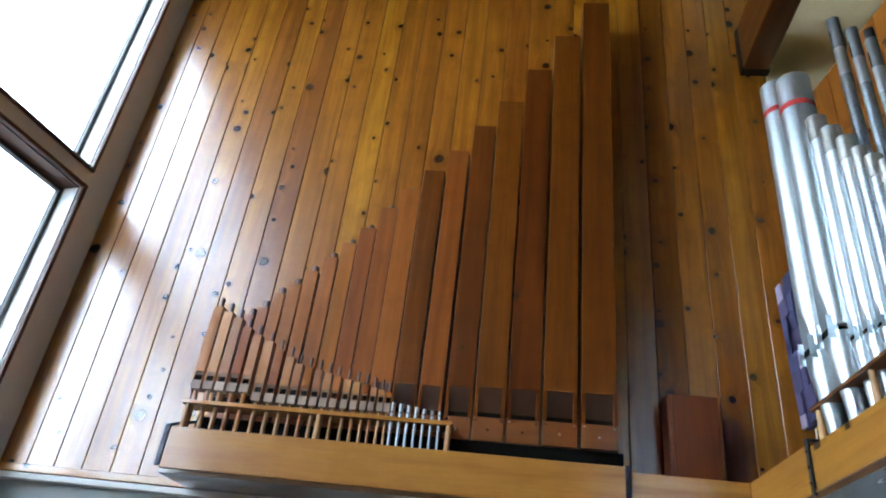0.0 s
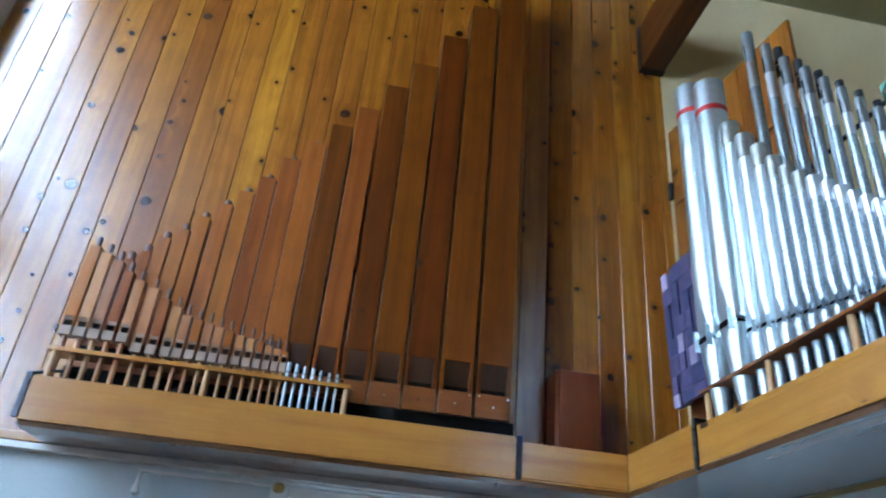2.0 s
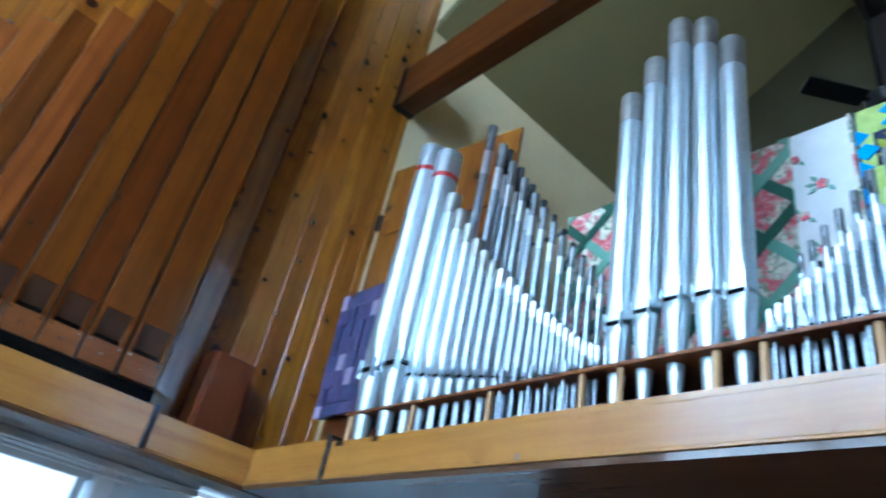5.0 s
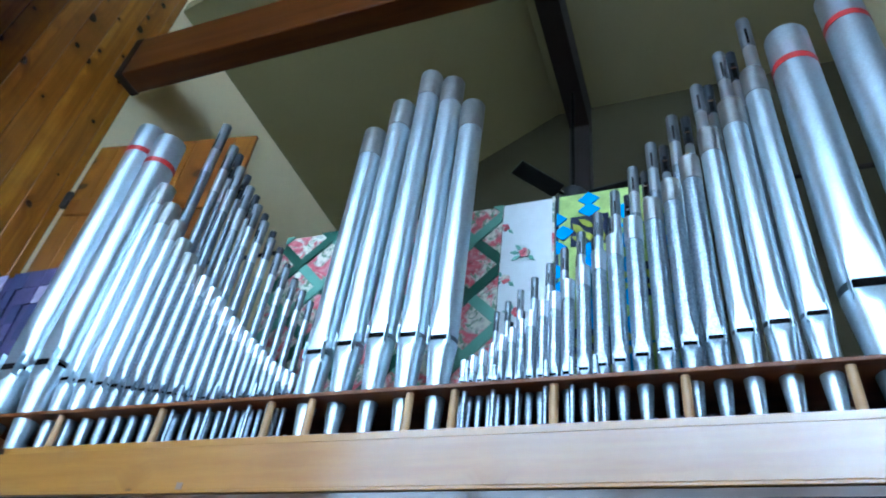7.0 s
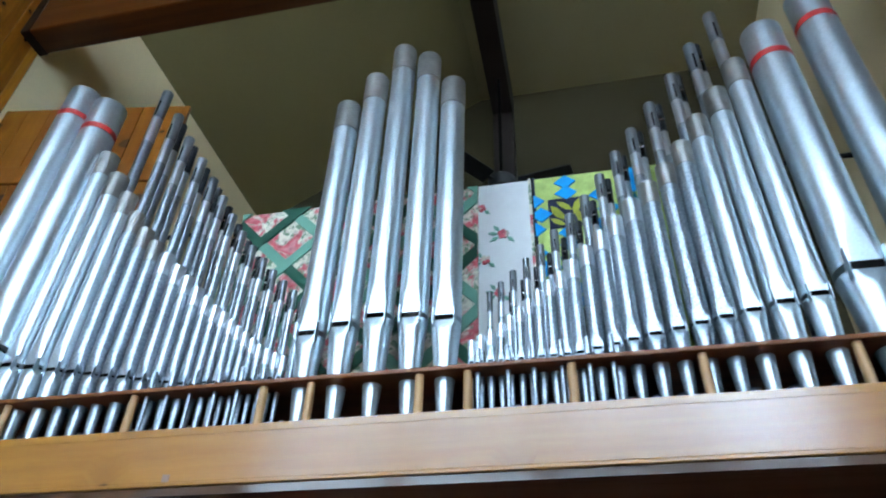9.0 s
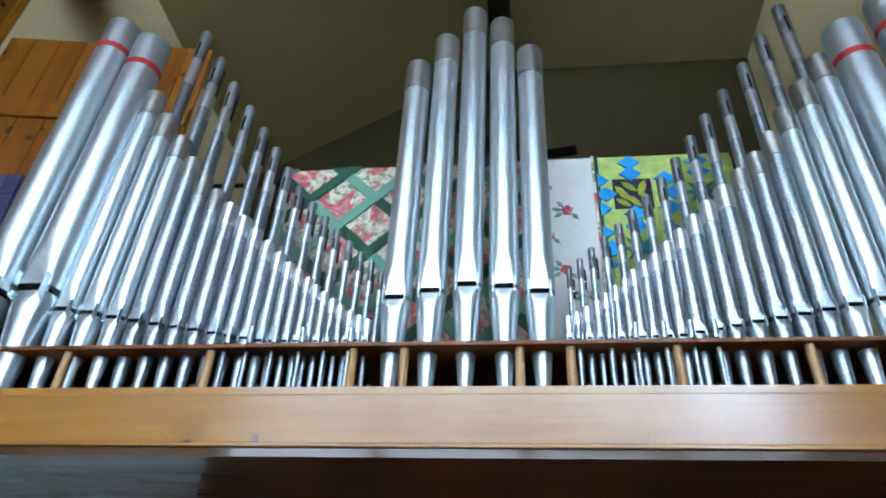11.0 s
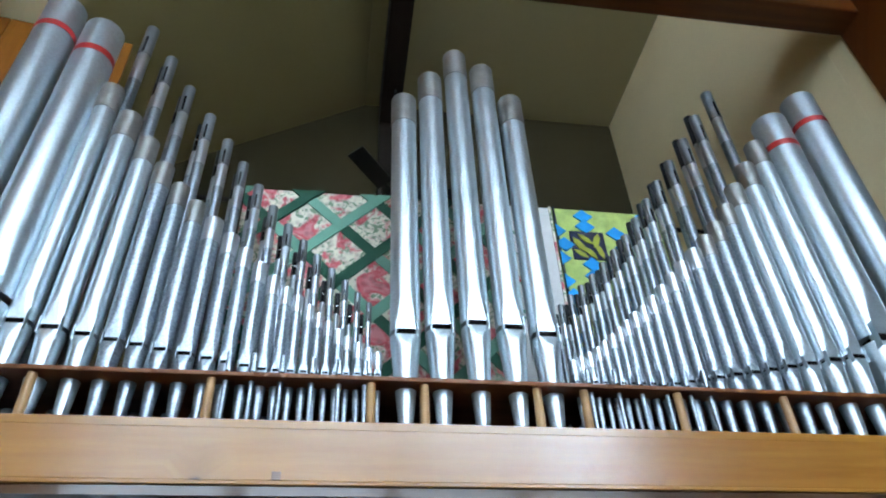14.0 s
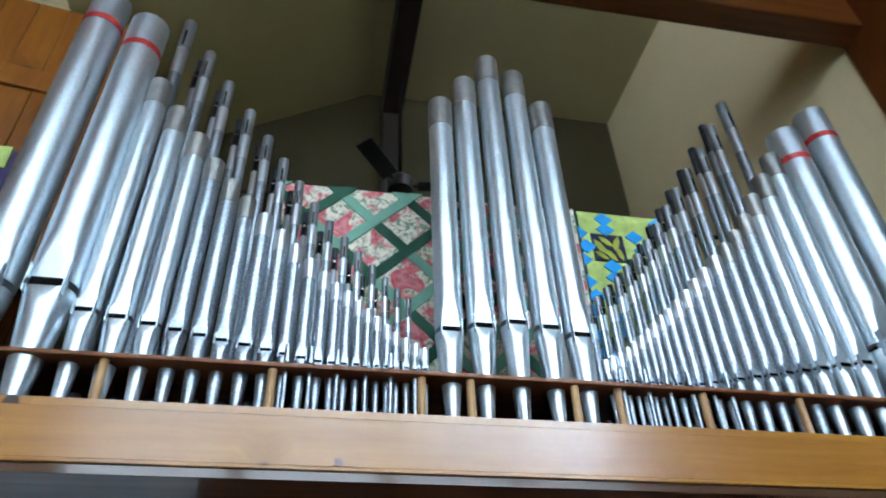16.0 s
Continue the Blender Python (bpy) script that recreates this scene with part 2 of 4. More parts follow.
BROWN = wood("window frame", (0.10, 0.045, 0.028), (0.06, 0.025, 0.016), rough=0.4, varied=0.05)
FLOOR_WOOD = wood("floor oak", (0.19, 0.105, 0.05), (0.12, 0.062, 0.028), rough=0.35, axis="y", varied=0.3)


# ---- mesh helpers ----
def link(name, bm, material, parent=None, label="", smooth=False):
    me = bpy.data.meshes.new(name)
    bmesh.ops.recalc_face_normals(bm, faces=bm.faces)
    bm.to_mesh(me)
    bm.free()
    me.materials.append(material)
    if smooth:
        me.shade_smooth()
        me.set_sharp_from_angle(angle=radians(38))
    ob = new(name, me)
    if parent is not None:
        ob.parent = parent
    if label:
        ob["label"] = label
    return ob


part = link


def empty(name, at=(0, 0, 0), **tags):
    ob = new(name)
    ob.empty_display_size = 0.05
    ob.location = at
    return tagged(ob, **tags)


def box(x0, x1, y0, y1, z0, z1, bev=0.0, bm=None):
    own = bm or bmesh.new()
    r = bmesh.ops.create_cube(own, size=1.0)
    for v in r["verts"]:
        v.co = Vector(((x0 + x1) / 2 + v.co.x * (x1 - x0), (y0 + y1) / 2 + v.co.y * (y1 - y0), (z0 + z1) / 2 + v.co.z * (z1 - z0)))
    if bev > 0:
        es = list({e for v in r["verts"] for e in v.link_edges})
        bmesh.ops.bevel(own, geom=es, offset=bev, segments=2, affect="EDGES", profile=0.5)
    return own


def lathe(rings, seg, cap_bottom=True, cap_top=True, bm=None, cx=0.0, cy=0.0, clip=None):
    """rings: (z, radius). clip(z) gives the flat front's x, or None."""
    own = bm or bmesh.new()
    loops = []
    for k, (z, r) in enumerate(rings):
        lim = clip[k] if clip else None
        row = []
        for i in range(seg):
            a = 2 * math.pi * (i + 0.5) / seg
            x, y = r * math.cos(a), r * math.sin(a)
            if lim is not None and x < lim:
                x = lim
            row.append(own.verts.new((cx + x, cy + y, z)))
        loops.append(row)
    for a, b in zip(loops, loops[1:]):
        for i in range(seg):
            own.faces.new((a[i], a[(i + 1) % seg], b[(i + 1) % seg], b[i]))
    if cap_bottom:
        own.faces.new(loops[0][::-1])
    if cap_top:
        own.faces.new(loops[-1])
    return own


def tube(p0, p1, r, seg=10):
    bm = bmesh.new()
    d = Vector(p1) - Vector(p0)
    bmesh.ops.create_cone(bm, cap_ends=True, segments=seg, radius1=r, radius2=r, depth=d.length)
    m = Matrix.Translation((Vector(p0) + Vector(p1)) / 2) @ d.to_track_quat("Z", "Y").to_matrix().to_4x4()
    bm.transform(m)
    return bm


def structure(name, bm, material, label):
    return tagged(link(name, bm, material), label=label, category=name.split("_")[0], kind="structure")


# ---- the setting ----
WALL_Y, WIN_X = 3.637, -1.768
EAST, SOUTH = 1.72, -0.56
# bright overcast sky and bare woods outside
BACK, bt, bb = mat_new("outdoor backdrop")
bt.nodes.remove(bb)
em = bt.nodes.new("ShaderNodeEmission")
tc = bt.nodes.new("ShaderNodeTexCoord")
n1 = node(bt, "ShaderNodeTexNoise", Scale=0.9, Detail=7.0, Roughness=0.7)
n2 = node(bt, "ShaderNodeTexNoise", Scale=5.0, Detail=6.0, Roughness=0.75, Distortion=1.2)
for n in (n1, n2):
    bt.links.new(tc.outputs["Object"], n.inputs["Vector"])
woods = ramp(bt, mth(bt, "MULTIPLY_ADD", n2.outputs[0], 0.5, mth(bt, "MULTIPLY", n1.outputs[0], 0.5)), [(0.37, (0.03, 0.045, 0.042)), (0.43, (0.38, 0.48, 0.52)), (0.49, (0.72, 0.90, 1.08)), (0.6, (0.80, 0.96, 1.16))])
bt.links.new(woods, em.inputs[0])
bsep = bt.nodes.new("ShaderNodeSeparateXYZ")
bt.links.new(tc.outputs["Object"], bsep.inputs[0])
rise = node(bt, "ShaderNodeMapRange")
for k_, v_ in ((1, 1.5), (2, 7.0), (3, 0.14), (4, 1.25)):
    rise.inputs[k_].default_value = v_
bt.links.new(bsep.outputs[2], rise.inputs[0])
glow = bt.nodes.new("ShaderNodeMath")
glow.operation = "MULTIPLY"
bt.links.new(rise.outputs[0], glow.inputs[0])
glow.inputs[1].default_value = SKY_GLOW
bt.links.new(glow.outputs[0], em.inputs[1])
bt.links.new(em.outputs[0], bt.nodes["Material Output"].inputs[0])
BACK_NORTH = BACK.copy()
# the north backdrop's glow is set lower so the low panes stay soft
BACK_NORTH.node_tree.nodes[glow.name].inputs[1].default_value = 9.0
# woods close by towards the north, open sky towards the south
lie = node(bt, "ShaderNodeMapRange")
lie.interpolation_type = "SMOOTHSTEP"
for k_, v_ in ((1, 1.0), (2, -5.0), (3, 0.34), (4, 1.9)):
    lie.inputs[k_].default_value = v_
bt.links.new(bsep.outputs[1], lie.inputs[0])
bt.links.new(mth(bt, "MULTIPLY", lie.outputs[0], SKY_GLOW), glow.inputs[1])

CEIL = 6.35

structure("floor", box(-4.2, 5.8, -5.34, 4.2, -0.12, 0.0), FLOOR_WOOD, "brown oak floor below the organ loft")
wall_north = structure("wall_north", box(-2.1, EAST, WALL_Y + 0.018, WALL_Y + 0.14, 2.06, CEIL), PINE_DARK, "tall wall panelled with vertical knotty pine boards")
LW0, LW1, LZ0, LZ1 = 0.03, 0.86, 0.85, 2.022
lower = empty("wall_lower", (0, WALL_Y + 0.03, 0), label="pale grey painted wall with a white framed window below the pine", category="wall", kind="structure")
for a in ((-2.1, LW0, 0, 2.03), (LW1, 4.3, 0, 2.03), (LW0, LW1, 0, LZ0), (LW0, LW1, LZ1, 2.03)):
    link("wall_panel", box(a[0], a[1], 0, 0.13, a[2], a[3]), SOFFIT, lower)
low_win = empty("window_11", (0, WALL_Y + 0.03, 0), label="white framed window under the organ ledge", category="window", kind="structure")
for a in ((LW0 - 0.07, LW1 + 0.07, LZ1, LZ1 + 0.007), (LW0 - 0.07, LW1 + 0.07, LZ0 - 0.07, LZ0), (LW0 - 0.07, LW0, LZ0, LZ1), (LW1, LW1 + 0.07, LZ0, LZ1)):
    link("casing", box(a[0], a[1], -0.02, 0.0, a[2], a[3], 0.004), TRIM, low_win)
for x in (LW0 + 0.01, 0.10, 0.40, 0.48, LW1 - 0.05):
    link("muntin", box(x, x + 0.035, 0.05, 0.09, LZ0, LZ1, 0.004), TRIM, low_win)
for z in (LZ0, 1.36, LZ1 - 0.04):
    link("rail", box(LW0, LW1, 0.045, 0.085, z, z + 0.04, 0.004), TRIM, low_win)
rail_low = empty("curtain_rail", (0, 3.60, 1.995), label="thin white curtain rail under the organ ledge", category="curtain rail")
part("bar", box(-0.53, 1.0, 0, 0.014, 0, 0.012, 0.003), TRIM, rail_low)
part("finial", lathe([(-0.085, 0.004), (-0.075, 0.016), (-0.05, 0.011), (-0.02, 0.006), (0.0, 0.006)], 12, cx=-0.52, cy=0.007), TRIM, rail_low, "small white pull hanging from the rail", smooth=True)
for x in (-0.45, 0.96):
    part("bracket", box(x, x + 0.018, 0.014, 0.066, 0.001, 0.011, 0.002), TRIM, rail_low)
part("knob", lathe([(-0.02, 0.012), (-0.014, 0.021), (0.004, 0.022), (0.014, 0.012)], 16, cx=-0.004, cy=-0.012), YELLOW, rail_low, "dull yellow plastic knob", smooth=True)
structure("trim", box(-1.9, 1.25, WALL_Y - 0.02, WALL_Y + 0.05, 2.030, 2.056, 0.004), TRIM, "white moulding under the pine wall")
structure("baseboard", box(-1.86, -0.9, WALL_Y - 0.022, WALL_Y + 0.016, 2.058, 2.092, 0.004), LEDGE_X, "pale pine strip along the foot of the panelling")
structure("wall_east", box(1.56, EAST, -5.2, SOUTH - 0.15, 0.0, CEIL), BEAM, "brown wooden wall beside the organ opening")
structure("wall_south", box(-4.2, EAST, -5.34, -5.2, 0.0, CEIL), PINE_DARK, "pine wall at the far end of the room")
bm = bmesh.new()
q = [bm.verts.new(p) for p in ((WIN_X - 0.02, WALL_Y + 0.14, CEIL), (EAST, WALL_Y + 0.14, CEIL), (EAST, -5.34, CEIL), (WIN_X - 1.95, -5.34, CEIL))]
r = bmesh.ops.extrude_face_region(bm, geom=[bm.faces.new(q)])
for v in r["geom"]:
    if isinstance(v, bmesh.types.BMVert):
        v.co.z += 0.1
structure("ceiling", bm, PINE_DARK, "pine boarded ceiling")
structure("wall_under_loft", box(1.75, 1.85, 2.25, WALL_Y + 0.03, 0.0, 2.05), SOFFIT, "pale wall below the organ ledge")
structure("wall_under_organ", box(1.75, 1.85, -5.2, 2.248, 0.0, 2.05), BEAM, "brown panelled wall below the organ ledge")

# window wall, slightly turned
wall_west = empty("wall_west", (WIN_X, WALL_Y, 0))
wall_west.rotation_euler = (0, 0, radians(-12))
tagged(wall_west, label="white window wall with brown framed windows", category="wall", kind="structure")
T = 0.14
WINDOWS = []
BAYS = [(-1.20, -0.185), (-2.27, -1.26), (-3.34, -2.33), (-4.41, -3.40)]
TIERS = [(2.10, 3.425), (3.55, 5.15)]


def ww(name, y0, y1, z0, z1):
    return part(name, box(-T, 0, y0, y1, z0, z1), WALL, wall_west)


ww("wall_panel", -0.185, 0.1, 0, CEIL)
for y0, y1 in ((-1.26, -1.20), (-2.33, -2.27), (-3.40, -3.34), (-9.5, -4.41)):
    ww("wall_panel", y0, y1, 0, CEIL)
for y0, y1 in BAYS:
    ww("wall_panel", y0, y1, 0, TIERS[0][0])
    ww("wall_panel", y0, y1, TIERS[0][1], TIERS[1][0])
    ww("wall_panel", y0, y1, TIERS[1][1], CEIL)

GLASS, gt, gb = mat_new("window glass")
gb.inputs["Transmission Weight"].default_value = 1.0
gb.inputs["Roughness"].default_value = 0.0
gb.inputs["IOR"].default_value = 1.02
k = 0
for y0, y1 in BAYS:
    for z0, z1 in TIERS:
        k += 1
        w = empty("window_%d" % k, (WIN_X, WALL_Y, 0), label="brown framed window with white reveals and daylight behind", category="window", kind="structure")
        w.rotation_euler = wall_west.rotation_euler
        b = 0.022
        # casing on the wall's face
        for a in ((y0 - b, y1 + b, z0 - b, z0), (y0 - b, y1 + b, z1, z1 + b), (y0 - b, y0, z0, z1), (y1, y1 + b, z0, z1)):
            part("casing", box(-0.012, 0.014, *a, 0.003), BROWN, w)
        # white reveals
        e = 0.006
        part("jamb", box(-T + 0.02, -0.013, y0, y0 + e, z0, z1), TRIM, w)
        part("jamb", box(-T + 0.02, -0.013, y1 - e, y1, z0, z1), TRIM, w)
        part("window_sill", box(-T + 0.02, -0.013, y0 + e, y1 - e, z0, z0 + e), TRIM, w)
        part("head", box(-T + 0.02, -0.013, y0 + e, y1 - e, z1 - e, z1), BROWN, w)
        f = 0.03
        for a in ((y0 + e, y1 - e, z0 + e, z0 + f), (y0 + e, y1 - e, z1 - f, z1 - e), (y0 + e, y0 + f, z0 + f, z1 - f), (y1 - f, y1 - e, z0 + f, z1 - f)):
            part("window_frame", box(-T, -T + 0.035, *a, 0.003), IRON, w)
        g = part("pane", box(-T + 0.012, -T + 0.018, y0 + f, y1 - f, z0 + f, z1 - f), GLASS, w)
        g.visible_shadow = False

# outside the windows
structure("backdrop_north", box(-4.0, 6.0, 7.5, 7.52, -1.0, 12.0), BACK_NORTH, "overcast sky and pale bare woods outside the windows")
structure("backdrop", box(-5.02, -5.0, -45.0, 20.0, -1.0, 30.0), BACK, "overcast sky and pale bare woods outside the windows")

# boards of the pine wall
# boards run from the window corner to the opening
edges = [-1.7733 + 0.1283 * i for i in range(24)] + [1.304, 1.425, 1.548, 1.672, EAST]
for a, b in zip(edges, edges[1:]):
    bm = box(-(b - a) / 2 + 0.0008, (b - a) / 2 - 0.0008, 0, 0.0175, 2.06, CEIL - 0.002)
    es = [e for e in bm.edges if abs(e.verts[0].co.z - e.verts[1].co.z) > 1 and e.verts[0].co.y < 0.001]
    bmesh.ops.bevel(bm, geom=es, offset=0.003, segments=1, affect="EDGES")
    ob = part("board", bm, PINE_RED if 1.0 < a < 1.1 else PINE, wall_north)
    ob.location = ((a + b) / 2, WALL_Y, 0)

# ---- beam over the opening and the room behind ----
beam = empty("ceiling_beam", (1.695, 1.5, 4.515), label="red-brown stained timber beam across the organ opening", category="beam")
part("timber", box(-0.11, 0.03, SOUTH - 1.5, WALL_Y - 1.502, 0, 0.32, 0.008), BEAM, beam)
part("end_plate", box(-0.114, 0.034, 2.085, 2.1355, -0.006, 0.326, 0.004), BEAM_DARK, beam, "dark plate at the beam's end")
post = empty("corner_post", (1.62, SOUTH - 0.085, 0), label="red-brown timber post carrying the beam", category="post")
part("timber", box(-0.25, 0.11, -0.06, 0.10, 2.3, CEIL - 0.002, 0.006), BEAM, post)

RIDGE_Y, RIDGE_Z, PLATE = 1.44, 6.54, 5.36
FAR = 4.11
structure("wall_alcove_north", box(EAST, FAR, WALL_Y, WALL_Y + 0.12, 2.03, PLATE + 0.1), TAN, "cream wall of the vaulted room behind")
structure("wall_alcove_south", box(EAST + 0.131, FAR, SOUTH - 0.12, SOUTH, 0.0, RIDGE_Z + 0.1), TAN, "cream wall of the vaulted room behind")
structure("wall_alcove_corner", box(EAST, EAST + 0.13, SOUTH - 0.12, SOUTH, 2.06, RIDGE_Z + 0.1), TAN, "cream wall of the vaulted room behind")
structure("wall_far", box(FAR, FAR + 0.1, SOUTH - 0.12, WALL_Y + 0.12, 0.0, RIDGE_Z + 0.2), TAN_SHADED, "cream end wall of the vaulted room, coloured dark for its shade")
bm = bmesh.new()
q = [bm.verts.new(p) for p in ((1.73, 1.74, RIDGE_Z), (FAR + 0.1, 1.74, RIDGE_Z), (FAR + 0.1, WALL_Y + 0.12, PLATE - 0.076), (1.73, WALL_Y + 0.12, PLATE - 0.076))]
r = bmesh.ops.extrude_face_region(bm, geom=[bm.faces.new(q)])
for v in r["geom"]:
    if isinstance(v, bmesh.types.BMVert):
        v.co.z += 0.1
structure("ceiling_slope", bm, CEIL_SHADED, "cream sloping ceiling of the room behind, darkened for shade")
structure("ceiling_alcove", box(1.73, FAR + 0.1, SOUTH - 0.12, 1.44, RIDGE_Z, RIDGE_Z + 0.1), CEIL_HALF_SHADED, "cream ceiling of the room behind, slightly darkened for shade")
structure("ceiling_strip", box(1.73, FAR + 0.1, 1.442, 1.738, RIDGE_Z, RIDGE_Z + 0.1), CEIL_SHADED, "cream ceiling strip beside the ridge beam, darkened for shade")
bm = bmesh.new()
q = [bm.verts.new((1.731, y, z)) for y, z in ((1.74, RIDGE_Z + 0.1), (WALL_Y + 0.12, PLATE + 0.024), (WALL_Y + 0.12, RIDGE_Z + 0.2), (1.74, RIDGE_Z + 0.2))]
r = bmesh.ops.extrude_face_region(bm, geom=[bm.faces.new(q)])
for v in r["geom"]:
    if isinstance(v, bmesh.types.BMVert):
        v.co.x += 0.06
bmesh.ops.recalc_face_normals(bm, faces=bm.faces)
structure("wall_gable", bm, TAN, "cream wall above the sloping ceiling")
ridge = empty("ridge_beam", (1.8, RIDGE_Y + 0.09, 6.18), label="dark stained ridge beam under the ceiling", category="beam")
part("timber", box(0.02, FAR - 1.8, -0.085, 0.085, 0, RIDGE_Z - 6.182, 0.006), BEAM_DARK, ridge)

ridge_post = empty("ridge_post", (FAR - 0.13, RIDGE_Y + 0.09, 0.0), label="dark stained post on the end wall under the ridge beam", category="post")
part("timber", box(0, 0.127, -0.085, 0.085, 0.0, 6.178, 0.006), BEAM_DARK, ridge_post)

# ceiling fan under the ridge
fan = empty("ceiling_fan", (3.60, 1.51, 4.98), label="dark ceiling fan at rest under the ridge beam", category="fan")
part("rod", tube((0, 0.0, 0.1), (0, 0.0, 1.16), 0.012), DARK, fan)
part("motor", lathe([(-0.06, 0.05), (-0.05, 0.09), (0.04, 0.1), (0.08, 0.06), (0.11, 0.03)], 20), IRON, fan, smooth=True)
for i in range(3):
    bm = box(0.13, 0.50, -0.062, 0.062, -0.006, 0.006, 0.004)
    bm.transform(Matrix.Rotation(radians(118 * i + 143), 4, "Z") @ Matrix.Rotation(radians(12), 4, "X"))
    bl = part("blade", bm, IRON, fan)
    bm = box(0.08, 0.18, -0.014, 0.014, -0.004, 0.004)
    bm.transform(Matrix.Rotation(radians(118 * i + 143), 4, "Z"))
    part("bracket", bm, IRON, bl)

# ---- ledges ----
LX, LY = 1.287, 3.329
ledge_b = empty("organ_ledge", (LX, 1.5, 2.088), label="varnished honey-coloured ledge board carrying the metal pipes", category="ledge")
part("front_board", box(0, 0.022, SOUTH - 1.5, 2.795 - 1.5, 0, 0.118, 0.003), LEDGE, ledge_b)
part("front_board", box(0, 0.022, 2.797 - 1.5, LY - 1.5, 0.002, 0.132, 0.003), LEDGE, ledge_b)
part("cap_strip", box(-0.0011, -0.0002, SOUTH - 1.5, 2.795 - 1.5, 0.101, 0.118, 0.0004), LEDGE, ledge_b)
part("bottom_moulding", box(-0.006, 0.02, SOUTH - 1.5, LY - 1.5, -0.008, 0.0, 0.002), LEDGE, ledge_b)
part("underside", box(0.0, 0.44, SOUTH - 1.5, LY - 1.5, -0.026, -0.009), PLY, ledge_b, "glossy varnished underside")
part("toe_board", box(0.024, 0.42, SOUTH - 1.5, 3.6 - 1.5, 0.04, 0.06), BEAM_DARK, ledge_b)
# added black sheet gives the darkness seen between the feet
part("feet_shade", box(0.40, 0.42, SOUTH - 1.5, 2.78 - 1.5, 0.06, 0.26), GAP_BLACK, ledge_b, "black sheet for the darkness behind the pipe feet")

ledge_a = empty("organ_ledge", (0, LY, 2.085), label="varnished honey-coloured ledge board carrying the wooden pipes", category="ledge")
part("front_board", box(-0.895, 0.858, 0, 0.022, 0, 0.152, 0.003), LEDGE_X, ledge_a)
part("front_board", box(0.862, LX, 0.002, 0.022, 0.002, 0.135, 0.003), LEDGE_X, ledge_a)
part("bottom_moulding", box(-0.895, LX, -0.006, 0.02, -0.008, 0.0, 0.002), LEDGE_X, ledge_a)
part("end_board", box(-0.895, -0.875, 0.022, 0.306, 0, 0.152, 0.003), LEDGE_X, ledge_a)
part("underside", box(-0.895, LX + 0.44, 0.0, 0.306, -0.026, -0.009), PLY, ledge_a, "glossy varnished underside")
part("toe_board", box(-0.874, 1.32, 0.024, 0.30, 0.06, 0.08), BEAM_DARK, ledge_a)


def clamp(at, turn, label):
    c = empty("bracket", at, label=label, category="bracket", group="black iron ledge brackets")
    c.rotation_euler = (0, 0, radians(turn))
    part("strap", box(-0.011, 0.011, -0.008, 0.0, -0.006, 0.15, 0.002), IRON, c)
    part("arm", box(-0.011, 0.011, -0.008, 0.05, 0.148, 0.156, 0.002), IRON, c)
    for z in (0.03, 0.075, 0.12):
        part("bolt", tube((0, -0.012, z), (0, -0.006, z), 0.005, 8), IRON, c)
    return c


clamp((0.860, LY - 0.001, 2.085), 0, "black iron strap over the joint of the ledge")
clamp((LX - 0.001, 2.796, 2.075), -90, "black iron strap over the joint of the ledge")
c = clamp((-0.907, LY + 0.004, 2.09), 0, "black iron bracket at the free end of the ledge")
part("stay", tube((0, 0.0, 0.152), (0.09, 0.09, 0.20), 0.006, 8), IRON, c)

# ---- racks ----
RACK = 2.298
rack_b = empty("pipe_rack", (1.287, 1.5, RACK), label="thin pale rack board holding the metal pipes upright", category="rack")
part("board", box(0, 0.30, SOUTH - 1.5, 2.755 - 1.5, 0, 0.010, 0.002), RACKWOOD, rack_b)
for y in (2.735, 2.408, 2.077, 1.762, 1.653, 1.413, 1.31, 1.099, 0.848, 0.572, 0.26, 0.0, -0.3):
    part("dowel", lathe([(2.14 - RACK, 0.0105), (0.0, 0.0095)], 14, cx=0.018, cy=y - 1.5), DOWEL, rack_b, smooth=True)
for y in (2.66, 2.36, 1.69, 1.60, 1.40, 1.06, 0.6):
    part("dowel", lathe([(2.14 - RACK, 0.0105), (0.0, 0.0095)], 12, cx=0.24, cy=y - 1.5), DOWEL, rack_b, smooth=True)

rack_a = empty("pipe_rack", (0, 3.345, 2.338), label="thin rack board holding the small wooden pipes", category="rack")
part("board", box(-0.891, 0.204, 0, 0.11, 0, 0.016, 0.002), LEDGE_X, rack_a)
for x in (-0.865, -0.324, 0.19):
    part("dowel", lathe([(2.16 - 2.338, 0.0115), (0.0, 0.0105)], 14, cx=x, cy=0.014), DOWEL, rack_a, smooth=True)


